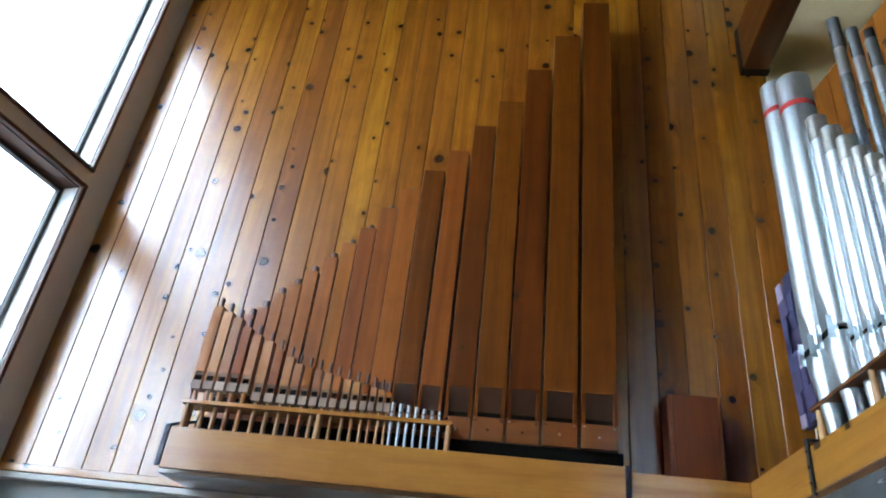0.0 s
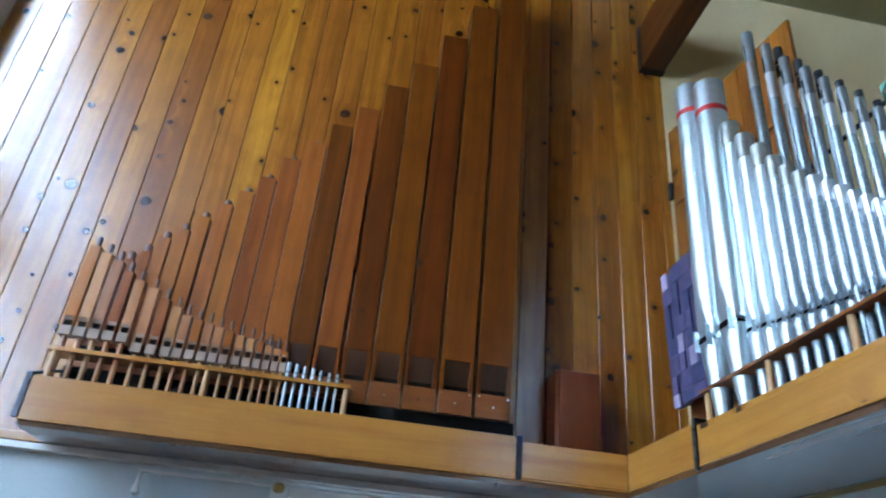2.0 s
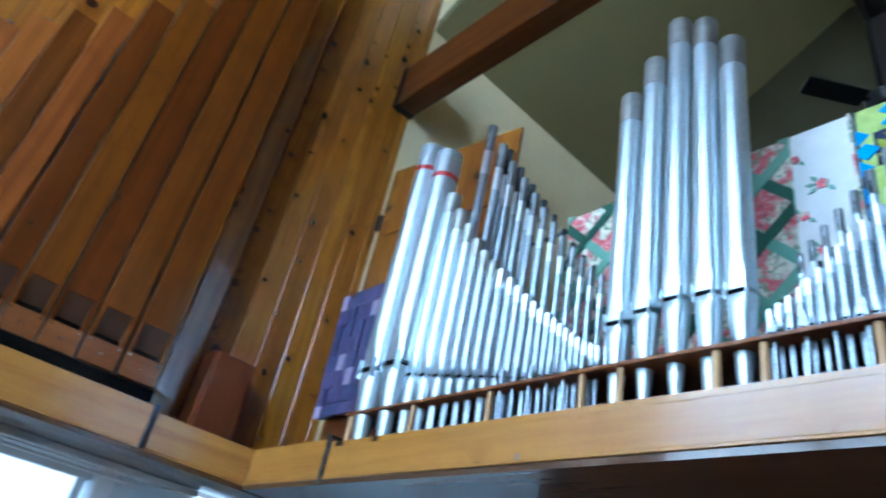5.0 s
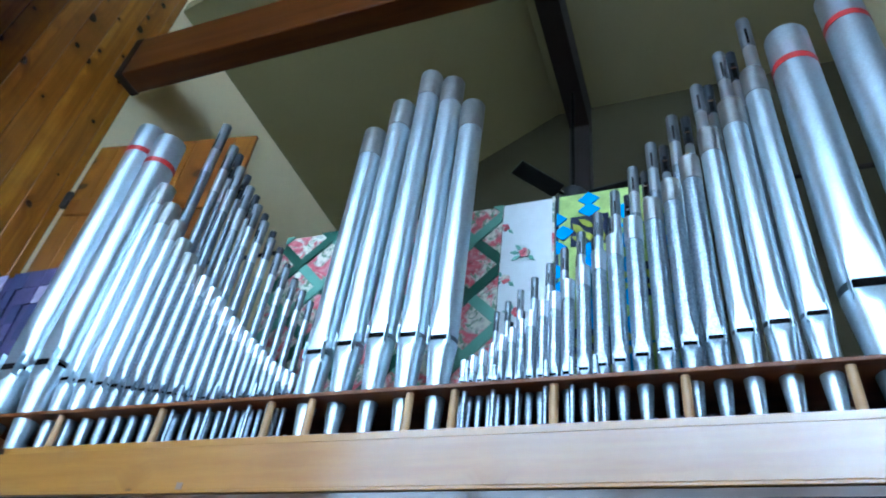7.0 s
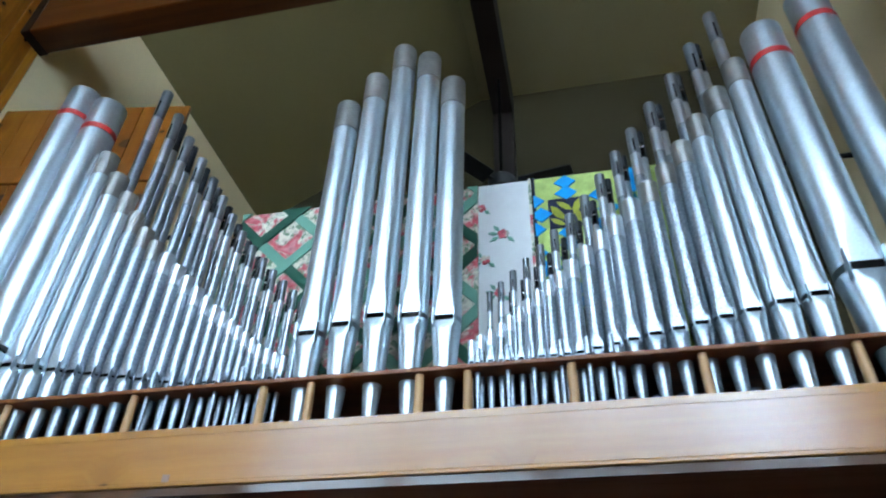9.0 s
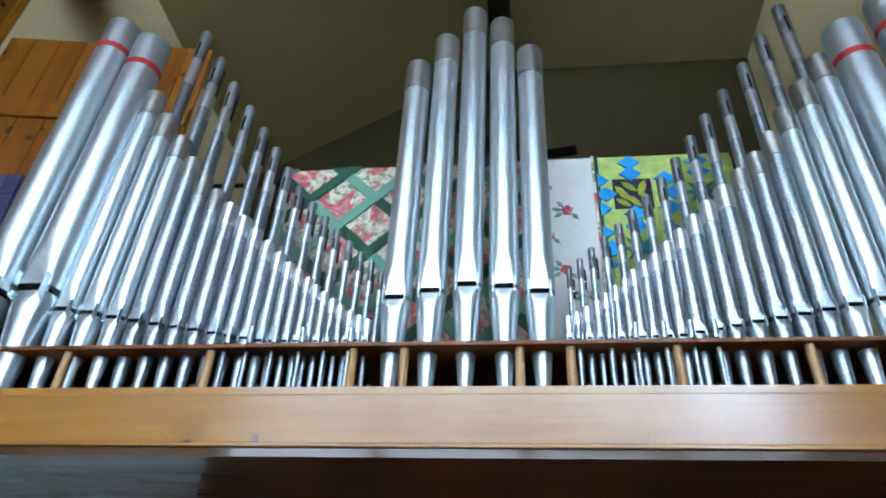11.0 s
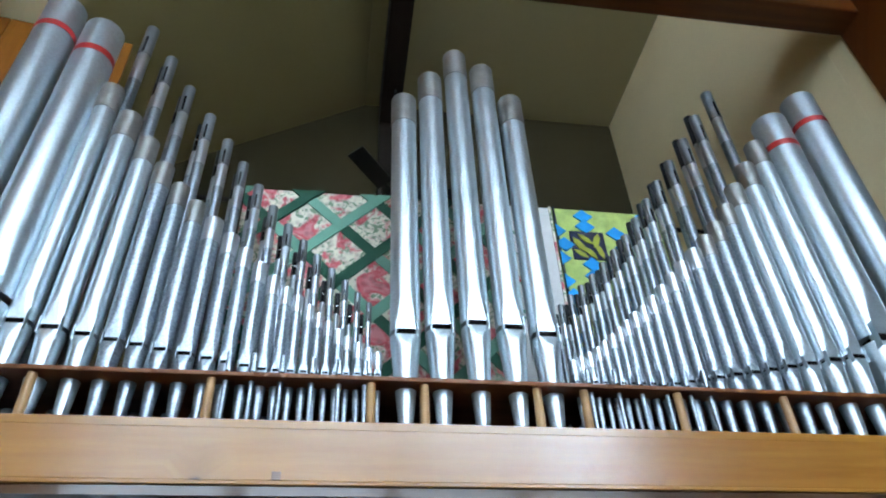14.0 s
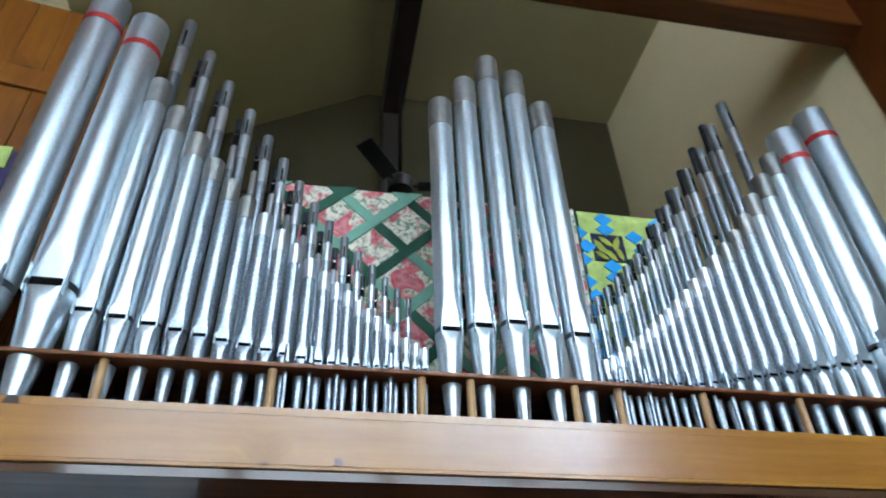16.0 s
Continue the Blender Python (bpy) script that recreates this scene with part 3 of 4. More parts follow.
# ---- metal pipes ----
def metal_pipe(x, y, r, zm, top, body, foot_tip=0.4, seg=24, sleeve=0.0, sleeve_mat=None, tape=False, slot=False, ears=True, label="", group=""):
    """An open metal pipe on a tapered foot, its flattened mouth towards -x."""
    p = empty("organ_pipe", (x, y, 2.14), label=label, category="organ pipe", group=group)
    m = zm - 2.14
    h = top - 2.14
    cut = 0.26 * r + 0.0016
    # foot with its lower lip
    rk = 2.303 - 2.14
    low = m - 1.25 * r
    rr = lambda z: r * (foot_tip * 0.75 + (1 - foot_tip * 0.75) * min(1.0, max(0.0, z / m)) ** 1.05)
    zs = [0.0, rk * 0.5, rk] if low > rk else [0.0, low * 0.6]
    rings = [(z, rr(z)) for z in zs] + [(low, rr(low)), (m - 0.8 * r, rr(m - 0.8 * r)), (m - 0.4 * r, rr(m - 0.4 * r)), (m - 0.04 * r, r)]
    clip = [None] * len(zs) + [None, -0.90 * r, -0.82 * r, -0.76 * r]
    part("foot", lathe(rings, seg, clip=clip), body, p, smooth=True)
    # body with the leaf-shaped upper lip
    up = m + cut
    rings = [(up, r)] + [(up + r * t, r) for t in (0.45, 0.9, 1.4, 1.9, 2.5)] + [(h, r)]
    clip = [-0.74 * r, -0.78 * r, -0.82 * r, -0.87 * r, -0.92 * r, None, None]
    if h - 0.004 > up + 2.5 * r:
        rings += [(h - 0.0005, r * 0.9), (h - 0.03, r * 0.88)]
        clip += [None, None]
    bodyo = part("body", lathe(rings, seg, clip=clip, cap_top=True), body, p, smooth=True)
    # solid black box in place of the shade inside the mouth
    part("mouth", box(-0.785 * r, 0.2 * r, -0.60 * r, 0.60 * r, m - 0.05 * r, up + 0.02 * r), DARK, p, "mouth slot, its shaded hollow put in as black")
    if ears:
        for s in (-1, 1):
            part("ear", box(-1.02 * r, -0.5 * r, s * 0.70 * r - 0.0008, s * 0.70 * r + 0.0008, m - 0.45 * r, up + 0.55 * r), body, p)
    if sleeve:
        rs = r * 1.035 + 0.0006
        s = part("tuning_sleeve", lathe([(h - sleeve, r), (h - sleeve + 0.001, rs), (h + 0.012, rs), (h + 0.0125, rs * 0.93), (h - 0.03, rs * 0.9)], seg), sleeve_mat, p, "dull grey tuning sleeve", smooth=True)
        if slot:
            # the slide's slot is a black box too, drawn for its dark inside
            part("slot", box(-rs - 0.0008, -rs * 0.6, -(0.42 if sleeve_mat is SLIDE else 0.2) * r, (0.42 if sleeve_mat is SLIDE else 0.2) * r, h - sleeve * 0.95, h - sleeve * 0.38), DARK, s)
            if sleeve_mat is SLIDE:
                part("tuning_clip", box(-rs - 0.003, -rs * 0.5, -0.55 * r, 0.55 * r, h - sleeve * 0.62, h - sleeve * 0.56), SCREW, s, "bright tuning clip")
            part("polished_length", lathe([(h - sleeve * 1.95, r * 1.012), (h - sleeve - 0.001, r * 1.012)], seg, False, False), BRIGHT, p, "brightly polished length under the slide", smooth=True)
    if tape:
        part("tape", lathe([(h - 0.142, r + 0.0006), (h - 0.142, r + 0.0014), (h - 0.120, r + 0.0014), (h - 0.120, r + 0.0006)], seg, False, False), TAPE, p, "band of red tape", smooth=True)
    return p


AX = 1.338
# the tower of five
for y, zm, top in ((1.688, 2.428, 3.223), (1.609, 2.444, 3.334), (1.527, 2.459, 3.457), (1.445, 2.452, 3.398), (1.367, 2.437, 3.261)):
    metal_pipe(AX, y, 0.0345, zm, top, ZINC, 0.34, 32, 0.098, SLEEVE, label="tall silver pipe with a dull grey tuning sleeve", group="middle tower of five pipes")
# the big outer pairs
for y, zm, top, x in ((2.562, 2.458, 3.410, 1.328), (2.688, 2.452, 3.500, 1.326), (0.496, 2.468, 3.301, 1.351), (0.352, 2.468, 3.421, 1.346)):
    metal_pipe(x, y, 0.054, zm, top, ZINC, 0.38, 36, tape=True, label="thick silver pipe with a band of red tape", group="thick taped pipes")

# front rows falling towards the middle tower: offset from the middle and top
CY = 1.524
FALL = [(0.942, 3.19), (0.874, 3.085), (0.81, 2.995), (0.755, 2.91), (0.705, 2.843), (0.658, 2.79), (0.61, 2.74), (0.565, 2.695), (0.527, 2.655), (0.49, 2.615),
        (0.455, 2.58), (0.425, 2.55), (0.398, 2.53), (0.372, 2.505), (0.35, 2.485), (0.328, 2.465), (0.305, 2.445), (0.285, 2.428), (0.262, 2.412), (0.24, 2.40), (0.22, 2.39)]
for s in (1, -1):
    for i, (d, top) in enumerate(FALL):
        gap = (FALL[i - 1][0] - d) if i else 0.068
        nxt = (d - FALL[i + 1][0]) if i + 1 < len(FALL) else gap
        r = 0.43 * min(gap, nxt + 0.004)
        zm = max(2.345, 2.345 + 0.085 * ((d - 0.45) / 0.5) ** 1.0 if d > 0.45 else 2.345)
        top -= 0.018 * (top - 1.6)
        metal_pipe(AX, CY + s * d + 0.018 * d, r, zm - 0.012, top, ZINC if i < 3 else TIN, 0.42, 24 if i < 8 else 14, 0.06 * r / 0.022, SLEEVE if i < 6 else BRIGHT, label="silver pipe in a row falling towards the middle", group="front row of metal pipes")

# second row, taller and slimmer, with slotted slides
SECOND = [(0.970, 3.617), (0.883, 3.474), (0.804, 3.343), (0.724, 3.227), (0.658, 3.128), (0.603, 3.043), (0.551, 2.962), (0.503, 2.89), (0.457, 2.83), (0.413, 2.78), (0.374, 2.735), (0.335, 2.695), (0.299, 2.66), (0.267, 2.627), (0.238, 2.598)]
for s in (1, -1):
    for i, (d, top) in enumerate(SECOND):
        r = 0.0190 - 0.0125 * (i / 14) ** 0.8
        top += 0.026 * s * (top - 2.5)
        metal_pipe(1.478, CY + s * d + 0.011 * d, r, 2.36, top, TIN, 0.42, 16, 0.10 * (top - 2.3) / 1.2 + 0.02, SLIDE_GREY, slot=True, ears=False, label="slim grey pipe with a slotted tuning slide", group="second row of metal pipes")
# third row behind
for s in (1, -1):
    for i, ((d, top), (d2, top2)) in enumerate(zip(SECOND, SECOND[1:])):
        r = 0.0150 - 0.010 * (i / 13) ** 0.8
        metal_pipe(1.562, CY + s * (d + d2) / 2 + 0.011 * d, r, 2.36, (top + top2) / 2 + 0.005, TIN, 0.42, 14, 0.10 * (top - 2.3) / 1.2 + 0.02, SLIDE, slot=True, ears=False, label="slim grey pipe with a dark tuning slide", group="third row of metal pipes")
# tiny pipes at the rack's front
for y in (2.051, 2.001, 1.944, 1.883, 1.828, 1.775, 1.291, 1.228, 1.175, 1.118, 1.064, 1.017):
    metal_pipe(1.312, y, 0.0062, 2.318, 2.352 + 0.04 * abs(y - CY) ** 2, TIN, 0.7, 10, ears=False, label="tiny bright pipe at the front of the rack", group="tiny front pipes")


# ---- wooden pipes ----
def wood_pipe(x0, x1, y0, y1, z0, z1, body, cap_mat, knob=0.0, foot=0.0, screws=False, label="", group="", cap_h=0.095, mouth_h=0.125):
    """A square stopped wooden pipe: block at the foot, mouth cut into the front, body, stopper with a knob."""
    p = empty("wooden_pipe", ((x0 + x1) / 2, y0, z0), label=label, category="organ pipe", group=group)
    w, d, h = (x1 - x0) / 2, y1 - y0, z1 - z0
    m0, m1, t = cap_h + 0.012, cap_h + mouth_h, min(0.016, w * 0.24)
    part("block", box(-w, w, 0.0, d, 0, cap_h, 0.0015), cap_mat, p)
    # body with the mouth's slanting cut
    bm = box(-w, w, 0.002, d, m1, h, 0.0015)
    box(-w, -w + t, 0.002, d, cap_h + 0.0005, m1, 0, bm)
    box(w - t, w, 0.002, d, cap_h + 0.0005, m1, 0, bm)
    part("body", bm, body, p)
    bm = bmesh.new()
    a = 0.022 * (2 * w / 0.14) + 0.004
    q = [bm.verts.new(c) for c in ((-w + t, 0.003, m1), (w - t, 0.003, m1), (w - t, a, m0 + 0.012), (-w + t, a, m0 + 0.012))]
    q2 = [bm.verts.new((v.co.x, v.co.y + 0.004, v.co.z)) for v in q]
    bm.faces.new(q)
    bm.faces.new(q2[::-1])
    for i in range(4):
        bm.faces.new((q[i], q2[i], q2[(i + 1) % 4], q[(i + 1) % 4]))
    part("upper_lip", bm, LIP if w > 0.03 else cap_mat, p)
    # black filler stands for the unlit inside of the wooden mouth
    part("mouth", box(-w + t, w - t, a * 0.8, d * 0.9, cap_h + 0.0006, m0 + 0.0115), DARK, p, "mouth slot filled with black for its shaded inside")
    if knob:
        part("stopper", lathe([(h - 0.01, knob * 0.75), (h + 0.008, knob * 0.7), (h + 0.018, knob), (h + 0.040, knob), (h + 0.048, knob * 0.6)], 12, cy=d / 2), KNOB, p, "turned stopper knob", smooth=True)
    if foot:
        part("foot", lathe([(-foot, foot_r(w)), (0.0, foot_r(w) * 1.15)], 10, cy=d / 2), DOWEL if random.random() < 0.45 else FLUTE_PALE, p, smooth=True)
    if screws:
        for sx, sz in ((-w + 0.012, cap_h - 0.012), (w - 0.012, cap_h - 0.012), (0, 0.045)):
            part("screw", tube((sx, -0.002, sz), (sx, 0.003, sz), 0.0048, 8), SCREW, p)
    return p


def foot_r(w):
    return min(0.0085, w * 0.42)


BIG = [(0.698, 0.846, 4.814), (0.548, 0.689, 4.556), (0.409, 0.543, 4.31), (0.275, 0.403, 4.082), (0.155, 0.271, 3.928), (0.040, 0.148, 3.769), (-0.070, 0.034, 3.639),
       (-0.173, -0.075, 3.527), (-0.262, -0.175, 3.421), (-0.344, -0.263, 3.303), (-0.421, -0.346, 3.216), (-0.496, -0.425, 3.137), (-0.57, -0.502, 3.058), (-0.638, -0.575, 2.988),
       (-0.702, -0.643, 2.938), (-0.762, -0.707, 2.865), (-0.817, -0.767, 2.82), (-0.868, -0.822, 2.785)]
for i, (x0, x1, top) in enumerate(BIG):
    front = 3.607 - 1.32 * (x1 - x0) - random.uniform(0.0, 0.008)
    x0, x1 = x0 + random.uniform(0.0, 0.003), x1 - random.uniform(0.0005, 0.0055)
    wood_pipe(x0, x1, front, 3.615, 2.312, top, FLUTE_BIG if i < 5 or i == 6 else FLUTE, CAP_RED, 0.0 if i < 6 else 0.0155, 0.0, i < 6,
              label="tall reddish-brown stopped wooden pipe" if i < 7 else "reddish-brown stopped wooden pipe with a turned knob", group="rank of wooden pipes on the pine wall")
# the shadowed gap below the blocks is filled with black; the batten is added
chest = empty("wind_chest", (0, 3.40, 2.168), label="black strip for the shaded gap under the wooden pipes", category="chest")
part("batten", box(-0.85, 0.862, 0.018, 0.029, 0, 0.016, 0.002), BEAM_DARK, chest, "dark wooden batten")
part("gap_shade", box(-0.85, 0.862, 0.03, 0.2, 0, 0.142), GAP_BLACK, chest)

SMALL_X = [-0.884, -0.833, -0.782, -0.730, -0.678, -0.618, -0.565, -0.513, -0.469, -0.423, -0.379, -0.337, -0.296, -0.251, -0.211, -0.172, -0.138, -0.104, -0.073]
SMALL_T = [2.778, 2.755, 2.73, 2.69, 2.66, 2.635, 2.60, 2.573, 2.545, 2.533, 2.526, 2.515, 2.505, 2.495, 2.488, 2.48, 2.47, 2.462, 2.455]
for i, (x, top) in enumerate(zip(SMALL_X, SMALL_T)):
    w = 0.043 - 0.019 * i / 18
    z0 = 2.405 if i < 5 else 2.374
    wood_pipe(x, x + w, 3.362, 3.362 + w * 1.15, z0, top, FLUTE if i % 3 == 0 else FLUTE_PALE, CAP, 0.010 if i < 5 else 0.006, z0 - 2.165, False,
              label="small pale wooden pipe on a dowel foot", group="front rank of small wooden pipes", cap_h=0.036, mouth_h=0.018 + 0.02 * w / 0.043)
for i in range(7):
    metal_pipe(-0.037 + 0.0312 * i, 3.37, 0.0085 - 0.0004 * i, 2.375, 2.415 - 0.004 * i, TIN, 0.6, 12, ears=False, label="tiny bright metal pipe beside the wooden ones", group="tiny metal pipes on the wood rack").rotation_euler = (0, 0, radians(90))

# bass box standing on the ledge
bx = empty("wooden_box", (1.15, 3.5, 2.145), label="dark brown wooden box standing on the ledge", category="box")
part("carcass", box(-0.098, 0.098, 0, 0.12, 0, 0.442, 0.006), BOX, bx)
part("front_panel", box(-0.082, 0.098, -0.012, 0.0, 0, 0.44, 0.003), BOX, bx)

# pine shutter folded open beyond the wall's end
sh = empty("shutter", (1.729, 3.630, 2.3), label="pine shutter panel folded open beside the organ", category="shutter")
sh.rotation_euler = (0, 0, radians(8.5))
for i in range(8):
    part("board", box(0, 0.02, -0.90 + 0.112 * i, -0.90 + 0.112 * i + 0.110, 0, 1.79, 0.003), PINE_GOLD, sh)
part("batten", box(-0.016, 0, -0.90, -0.03, 1.30, 1.40, 0.003), PINE_GOLD, sh)
for z in (0.5, 1.35):
    part("hinge", box(-0.022, -0.001, -0.02, 0.012, z, z + 0.10, 0.001), IRON, sh)

# small plug in the ledge board
for y in (1.93,):
    part("plug", box(-0.0015, 0.004, y - 1.5 - 0.008, y - 1.5 + 0.008, 0.003, 0.018), PLUG, ledge_b, "greyish wooden plug")

# ---- quilts on the rail ----
FLORAL, ft, fb = mat_new("rose print cloth")
tc = ft.nodes.new("ShaderNodeTexCoord")
n1 = node(ft, "ShaderNodeTexNoise", Scale=11.0, Detail=4.0, Roughness=0.65, Distortion=0.8)
n2 = node(ft, "ShaderNodeTexNoise", Scale=34.0, Detail=3.0, Roughness=0.6, Distortion=1.5)
n3 = node(ft, "ShaderNodeTexVoronoi", Scale=52.0)
for n in (n1, n2, n3):
    ft.links.new(tc.outputs["Object"], n.inputs["Vector"])
c = ramp(ft, n1.outputs[0], [(0.47, (0.76, 0.71, 0.57)), (0.52, (0.68, 0.36, 0.33)), (0.565, (0.60, 0.09, 0.11)), (0.66, (0.64, 0.24, 0.25))])
petal = ramp(ft, n3.outputs["Distance"], [(0.15, (0.55, 0.5, 0.5)), (0.6, (1.0, 1.0, 1.0))])
c = mix(ft, 0.7, c, petal, "MULTIPLY")
leaf = mth(ft, "MULTIPLY", mth(ft, "LESS_THAN", n1.outputs[0], 0.53), mth(ft, "GREATER_THAN", n2.outputs[0], 0.545))
c = mix(ft, mth(ft, "MULTIPLY", leaf, 0.85), c, (0.13, 0.24, 0.13))
ft.links.new(c, fb.inputs["Base Color"])
fb.inputs["Roughness"].default_value = 0.9
bump(ft, fb, n2.outputs[0], 0.15, 0.003)


def cloth(name, col, varied=0.2):
    m, nt, bs = mat_new(name)
    tc = nt.nodes.new("ShaderNodeTexCoord")
    a = node(nt, "ShaderNodeTexNoise", Scale=24.0, Detail=4.0, Roughness=0.6)
    b = node(nt, "ShaderNodeTexNoise", Scale=400.0, Detail=2.0)
    for n in (a, b):
        nt.links.new(tc.outputs["Object"], n.inputs["Vector"])
    h = nt.nodes.new("ShaderNodeHueSaturation")
    h.inputs["Color"].default_value = (*col, 1)
    nt.links.new(mth(nt, "MULTIPLY_ADD", mth(nt, "SUBTRACT", a.outputs[0], 0.5), varied * 4, 1.0), h.inputs["Value"])
    nt.links.new(h.outputs[0], bs.inputs["Base Color"])
    bs.inputs["Roughness"].default_value = 0.92
    bs.inputs["Sheen Weight"].default_value = 0.2
    bump(nt, bs, mth(nt, "ADD", a.outputs[0], b.outputs[0]), 0.2, 0.002)
    return m


GREEN = cloth("sage green cloth", (0.17, 0.36, 0.26), 0.08)
GREEN_DARK = cloth("bottle green cloth", (0.018, 0.085, 0.05), 0.1)
WHITE_CLOTH = cloth("white cloth", (0.80, 0.79, 0.77), 0.04)
LIME = cloth("lime cloth", (0.42, 0.52, 0.14), 0.3)
BLUE = cloth("bright blue cloth", (0.015, 0.30, 0.70), 0.15)
NAVY = cloth("navy print cloth", (0.01, 0.014, 0.045), 0.3)
OLIVE = cloth("olive leaf cloth", (0.30, 0.31, 0.03), 0.4)
TEAL = cloth("teal star cloth", (0.03, 0.20, 0.24), 0.4)
PURPLE = cloth("purple cloth", (0.060, 0.045, 0.125), 0.3)
LILAC = cloth("lilac cloth", (0.36, 0.29, 0.42), 0.25)
INDIGO = cloth("indigo cloth", (0.035, 0.036, 0.11), 0.3)
ROSE = cloth("rose red cloth", (0.62, 0.10, 0.12), 0.35)


def panel(w, h, thick=0.012, wave=0.004):
    """A hanging cloth with its top edge rolled over the rail: y from 0 to -w, z from 0 to -h, front at x = 0."""
    bm = bmesh.new()
    nx, nz = 26, 26
    rows = []
    for j in range(nz + 1):
        row = []
        for i in range(nx + 1):
            u, v = i / nx, j / nz
            x = wave * (math.sin(u * 9 + v * 2) + 0.6 * math.sin(u * 21 - v)) * v
            if j == 0:
                x += thick * 0.4
            row.append((x, -u * w, -v * h))
        rows.append(row)
    f = [[bm.verts.new(p) for p in row] for row in rows]
    b = [[bm.verts.new((p[0] + thick, p[1], p[2])) for p in row] for row in rows]
    for g, flip in ((f, False), (b, True)):
        for j in range(nz):
            for i in range(nx):
                q = (g[j][i], g[j][i + 1], g[j + 1][i + 1], g[j + 1][i])
                bm.faces.new(q[::-1] if flip else q)
    for j in range(nz):
        for i in (0, nx):
            bm.faces.new((f[j][i], f[j + 1][i], b[j + 1][i], b[j][i]))
    for i in range(nx):
        for j in (0, nz):
            bm.faces.new((f[j][i], f[j][i + 1], b[j][i + 1], b[j][i]))
    return bm


def patch(pts, w, h, x=-0.004, thick=0.006):
    """A sewn patch in the quilt's plane, cut at its edges; pts are (across, down)."""
    bm = bmesh.new()
    face = bm.faces.new([bm.verts.new((x, -a, -d)) for a, d in pts])
    for co, no in (((0, 0, 0), (0, 1, 0)), ((0, -w, 0), (0, -1, 0)), ((0, 0, 0), (0, 0, 1)), ((0, 0, -h), (0, 0, -1))):
        bmesh.ops.bisect_plane(bm, geom=bm.verts[:] + bm.edges[:] + bm.faces[:], plane_co=co, plane_no=no, clear_outer=True)
    if not bm.faces:
        bm.free()
        return None
    r = bmesh.ops.extrude_face_region(bm, geom=bm.faces[:])
    for v in r["geom"]:
        if isinstance(v, bmesh.types.BMVert):
            v.co.x += thick
    return bm


def sew(quilt, pts, w, h, material, x=-0.004):
    bm = patch(pts, w, h, x)
    if bm:
        part("patch", bm, material, quilt)


QX, QZ = 1.63, 3.125
rail = empty("quilt_rail", (QX + 0.03, 1.0, QZ - 0.03), label="wooden rail that carries the hanging quilts", category="rail")
part("bar", tube((0, SOUTH - 1.0, 0), (0, 1.75, 0), 0.008, 12), BEAM_DARK, rail)
for y in (1.72, 0.42, -0.9, SOUTH - 0.97):
    part("post", box(0.018, 0.06, y - 0.02, y + 0.02, 2.12 - QZ + 0.03, 0.01, 0.003), BEAM, rail)

# rose quilt with a woven green lattice
W, H = 0.80, 0.86
quilt = empty("quilt", (QX, 2.145, QZ), label="floral rose quilt with a woven green lattice hanging on the rail", category="quilt", group="hanging quilts")
part("cloth", panel(W, H), FLORAL, quilt)
P, S2 = 0.148, math.sqrt(0.5)
A0, B0 = 0.006, 0.033
for i in range(-9, 12):
    for j in range(-9, 12):
        for way in (0, 1):
            a0 = A0 + i * P
            b0 = B0 + j * P
            hw, ln = 0.0165, P * 0.5 + 0.0165 * (1 if (i + j + way) % 2 else -1)
            if way:
                c4 = [(a0 + P / 2 - ln, b0 - hw), (a0 + P / 2 + ln, b0 - hw), (a0 + P / 2 + ln, b0 + hw), (a0 + P / 2 - ln, b0 + hw)]
            else:
                c4 = [(a0 - hw, b0 + P / 2 - ln), (a0 - hw, b0 + P / 2 + ln), (a0 + hw, b0 + P / 2 + ln), (a0 + hw, b0 + P / 2 - ln)]
            pts = [((a - b) * S2, (a + b) * S2) for a, b in c4]
            if max(p[0] for p in pts) < 0 or min(p[0] for p in pts) > W or max(p[1] for p in pts) < 0 or min(p[1] for p in pts) > 0.66:
                continue
            sew(quilt, pts, W, H, GREEN_DARK if (i + 2 * j + way) % 2 else GREEN, -0.004 if way else -0.006)

# white quilt with roses
W, H = 0.165, 0.84
quilt = empty("quilt", (QX, 1.343, QZ + 0.004), label="white quilt with small roses and a printed edge", category="quilt", group="hanging quilts")
part("cloth", panel(W, H, 0.012, 0.001), WHITE_CLOTH, quilt)
sew(quilt, [(W - 0.008, 0), (W, 0), (W, H), (W - 0.008, H)], W, H, FLORAL)
for a, d, s in ((0.075, 0.21, 1.0), (0.01, 0.10, 0.8), (0.02, 0.30, 0.9), (0.06, 0.42, 0.9), (0.11, 0.5, 0.8)):
    for k in range(5):
        t = k * 1.257 + a * 30
        sew(quilt, [(a + s * (0.010 * math.cos(t) + 0.008 * math.cos(q * 1.05)), d + s * (0.010 * math.sin(t) + 0.008 * math.sin(q * 1.05))) for q in range(6)], W, H, ROSE if k < 2 else FLORAL, -0.004 - 0.0004 * k)
    for t in (2.6, 3.3, 4.0, 0.8):
        co, si = math.cos(t), math.sin(t)
        sew(quilt, [(a + s * (0.016 * co), d + s * 0.016 * si), (a + s * (0.03 * co - 0.007 * si), d + s * (0.03 * si + 0.007 * co)), (a + s * 0.046 * co, d + s * 0.046 * si), (a + s * (0.03 * co + 0.007 * si), d + s * (0.03 * si - 0.007 * co))], W, H, GREEN, -0.0035)

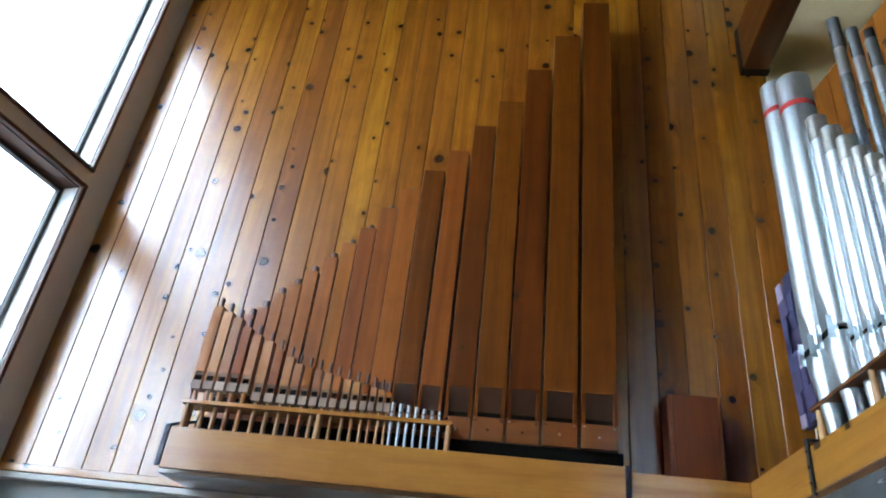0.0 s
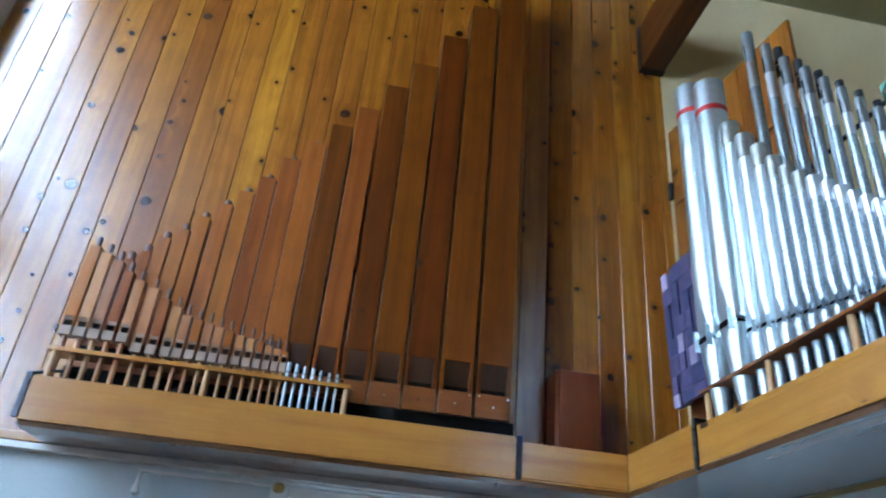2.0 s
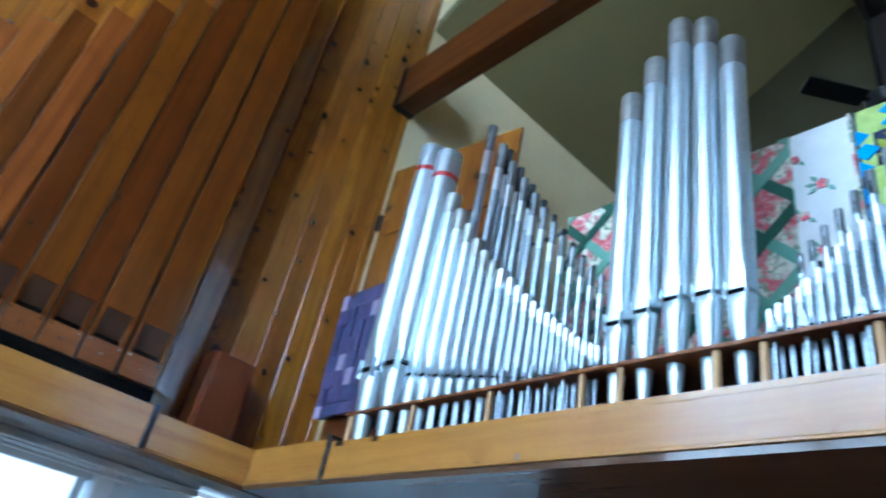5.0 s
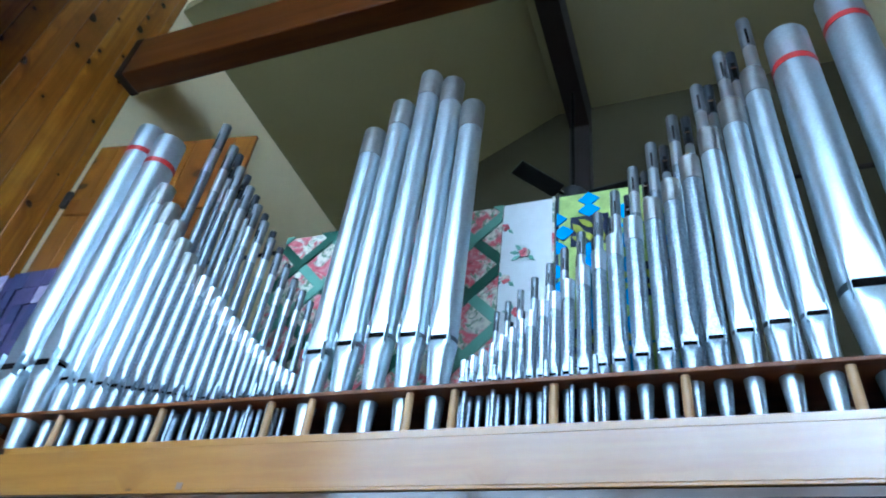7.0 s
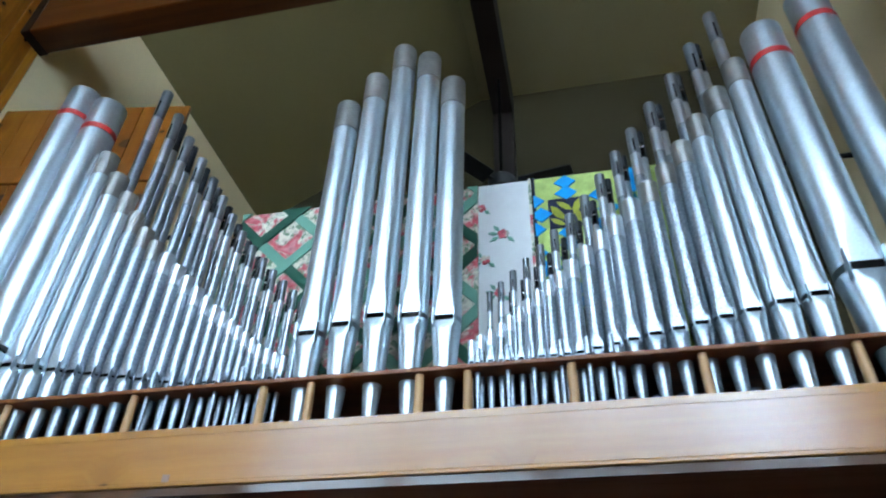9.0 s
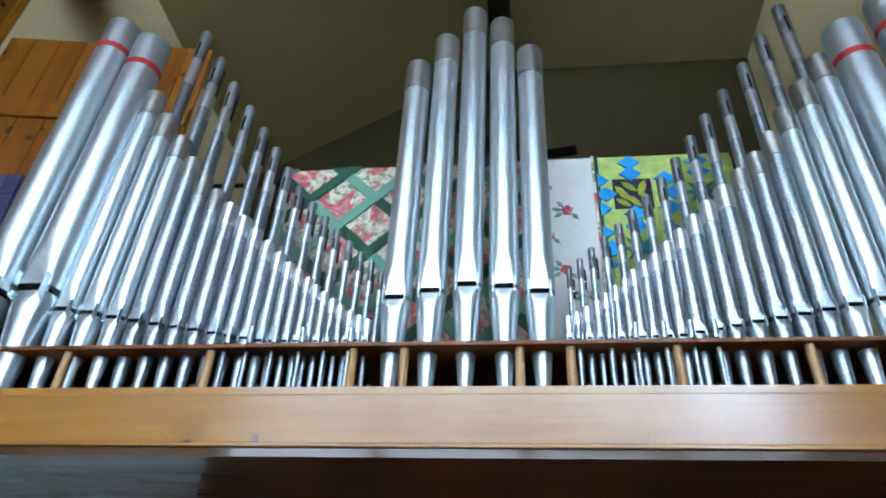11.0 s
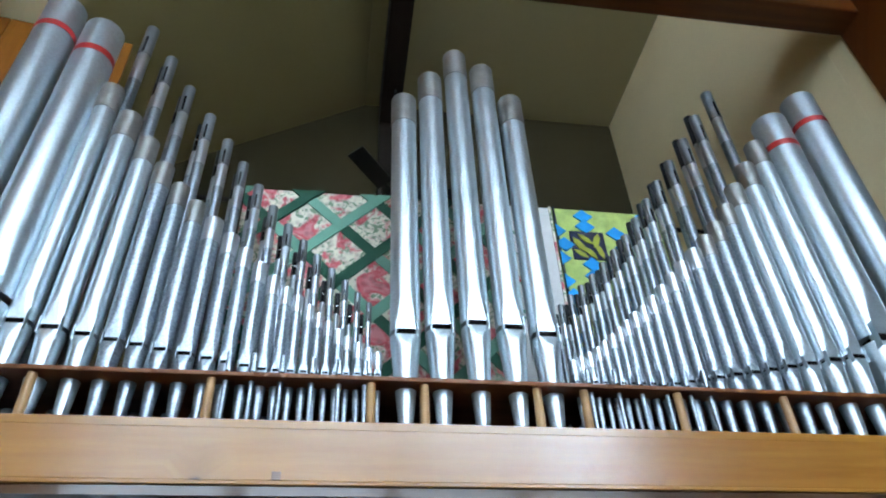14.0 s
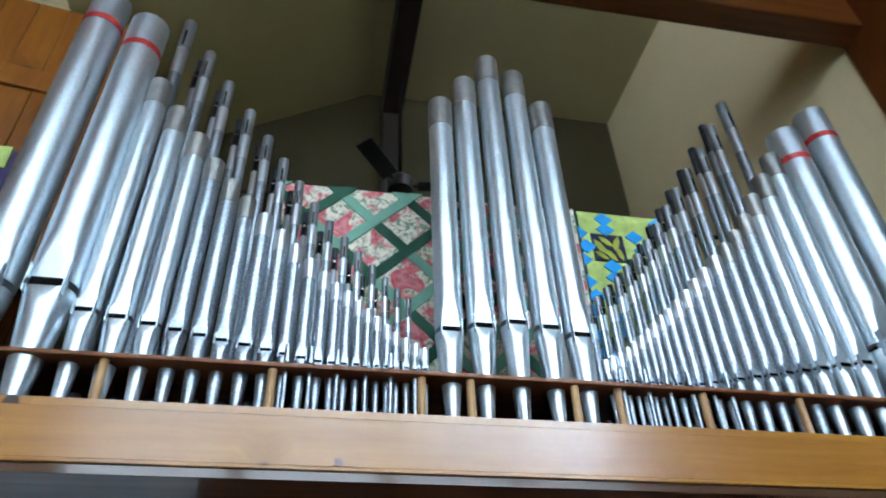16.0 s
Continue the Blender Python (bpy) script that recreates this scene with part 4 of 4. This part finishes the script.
# lime and blue quilt
W, H = 0.40, 0.84
quilt = empty("quilt", (QX, 1.172, QZ + 0.004), label="lime and bright blue patchwork quilt with navy leaf blocks", category="quilt", group="hanging quilts")
part("cloth", panel(W, H, 0.012, 0.002), LIME, quilt)
sew(quilt, [(0, 0), (0.006, 0), (0.006, H), (0, H)], W, H, NAVY)
for bi in range(2):
    for bj in range(4):
        ca, cd = 0.098 + 0.198 * bi, 0.155 + 0.198 * bj
        if (bi + bj) % 2 == 0:
            sew(quilt, [(ca - 0.056, cd - 0.056), (ca + 0.056, cd - 0.056), (ca + 0.056, cd + 0.056), (ca - 0.056, cd + 0.056)], W, H, NAVY)
            for lx, ly, t, sz in ((-0.03, 0.0, 1.0, 1.2), (-0.008, -0.025, 0.7, 1.0), (0.028, -0.02, 1.9, 1.1), (0.034, 0.022, 1.3, 1.0), (-0.03, 0.035, 0.6, 0.9), (0.002, 0.03, 0.9, 1.0)):
                co, si = math.cos(t), math.sin(t)
                outline = [(-0.030, 0), (-0.012, 0.009), (0.010, 0.010), (0.030, 0), (0.010, -0.009), (-0.012, -0.009)]
                sew(quilt, [(ca + lx + sz * (p * co - q * si), cd + ly + sz * (p * si + q * co)) for p, q in outline], W, H, OLIVE, -0.0055)
        else:
            pts = []
            for q in range(16):
                rr = 0.052 if q % 2 == 0 else 0.022
                pts.append((ca + rr * math.cos(q * math.pi / 8), cd + rr * math.sin(q * math.pi / 8)))
            sew(quilt, pts, W, H, TEAL)
        # blue corner diamonds between the blocks
        for da, dd in ((0.0, -0.078), (0.0, -0.122), (-0.078, 0.0), (-0.099, -0.055), (-0.099, 0.055)):
            rr = 0.033
            sew(quilt, [(ca + da - rr, cd + dd), (ca + da, cd + dd - rr * 0.85), (ca + da + rr, cd + dd), (ca + da, cd + dd + rr * 0.85)], W, H, BLUE, -0.0048)

# white quilt with small coloured squares
W, H = 0.42, 0.8
quilt = empty("quilt", (QX, -0.055, QZ + 0.02), label="white quilt with purple and teal squares on the rail", category="quilt", group="hanging quilts")
part("cloth", panel(W, H), WHITE_CLOTH, quilt)
for i in range(6):
    for j in range(10):
        if (i + j) % 2 == 0:
            a, d = 0.015 + 0.066 * i, 0.03 + 0.072 * j
            sew(quilt, [(a, d), (a + 0.05, d + 0.004), (a + 0.062, d + 0.055), (a + 0.012, d + 0.05)], W, H, (PURPLE, TEAL, INDIGO, GREEN)[(i * 3 + j) % 4])

# purple quilt draped at the corner
W, H = 0.52, 0.58
quilt = empty("quilt", (1.475, 3.305, 3.0), label="purple patchwork quilt draped at the corner of the loft", category="quilt", group="hanging quilts")
quilt.rotation_euler = (0, radians(-2), 0)
part("cloth", panel(W, H, 0.014, 0.008), PURPLE, quilt)
for i in range(8):
    for j in range(9):
        a, d = i * 0.083, j * 0.076
        k = (i * 5 + j * 3 + i * j) % 7
        if i < 4:
            m = (LILAC, PURPLE, INDIGO, PURPLE, PURPLE, INDIGO, INDIGO)[k]
        else:
            m = (LIME, INDIGO, LIME, TEAL, LIME, PURPLE, INDIGO)[k]
        wd = 0.081 if k % 2 else 0.045
        sew(quilt, [(a, d), (a + wd, d), (a + wd, d + 0.074), (a, d + 0.074)], W, H, m, -0.012 - 0.001 * (k % 2))
qs = empty("quilt_stand", (1.53, 3.1, 2.16), label="wooden stand behind the purple quilt", category="stand")
part("board", box(0, 0.02, -0.28, 0.17, 0, 0.78, 0.003), BEAM, qs)
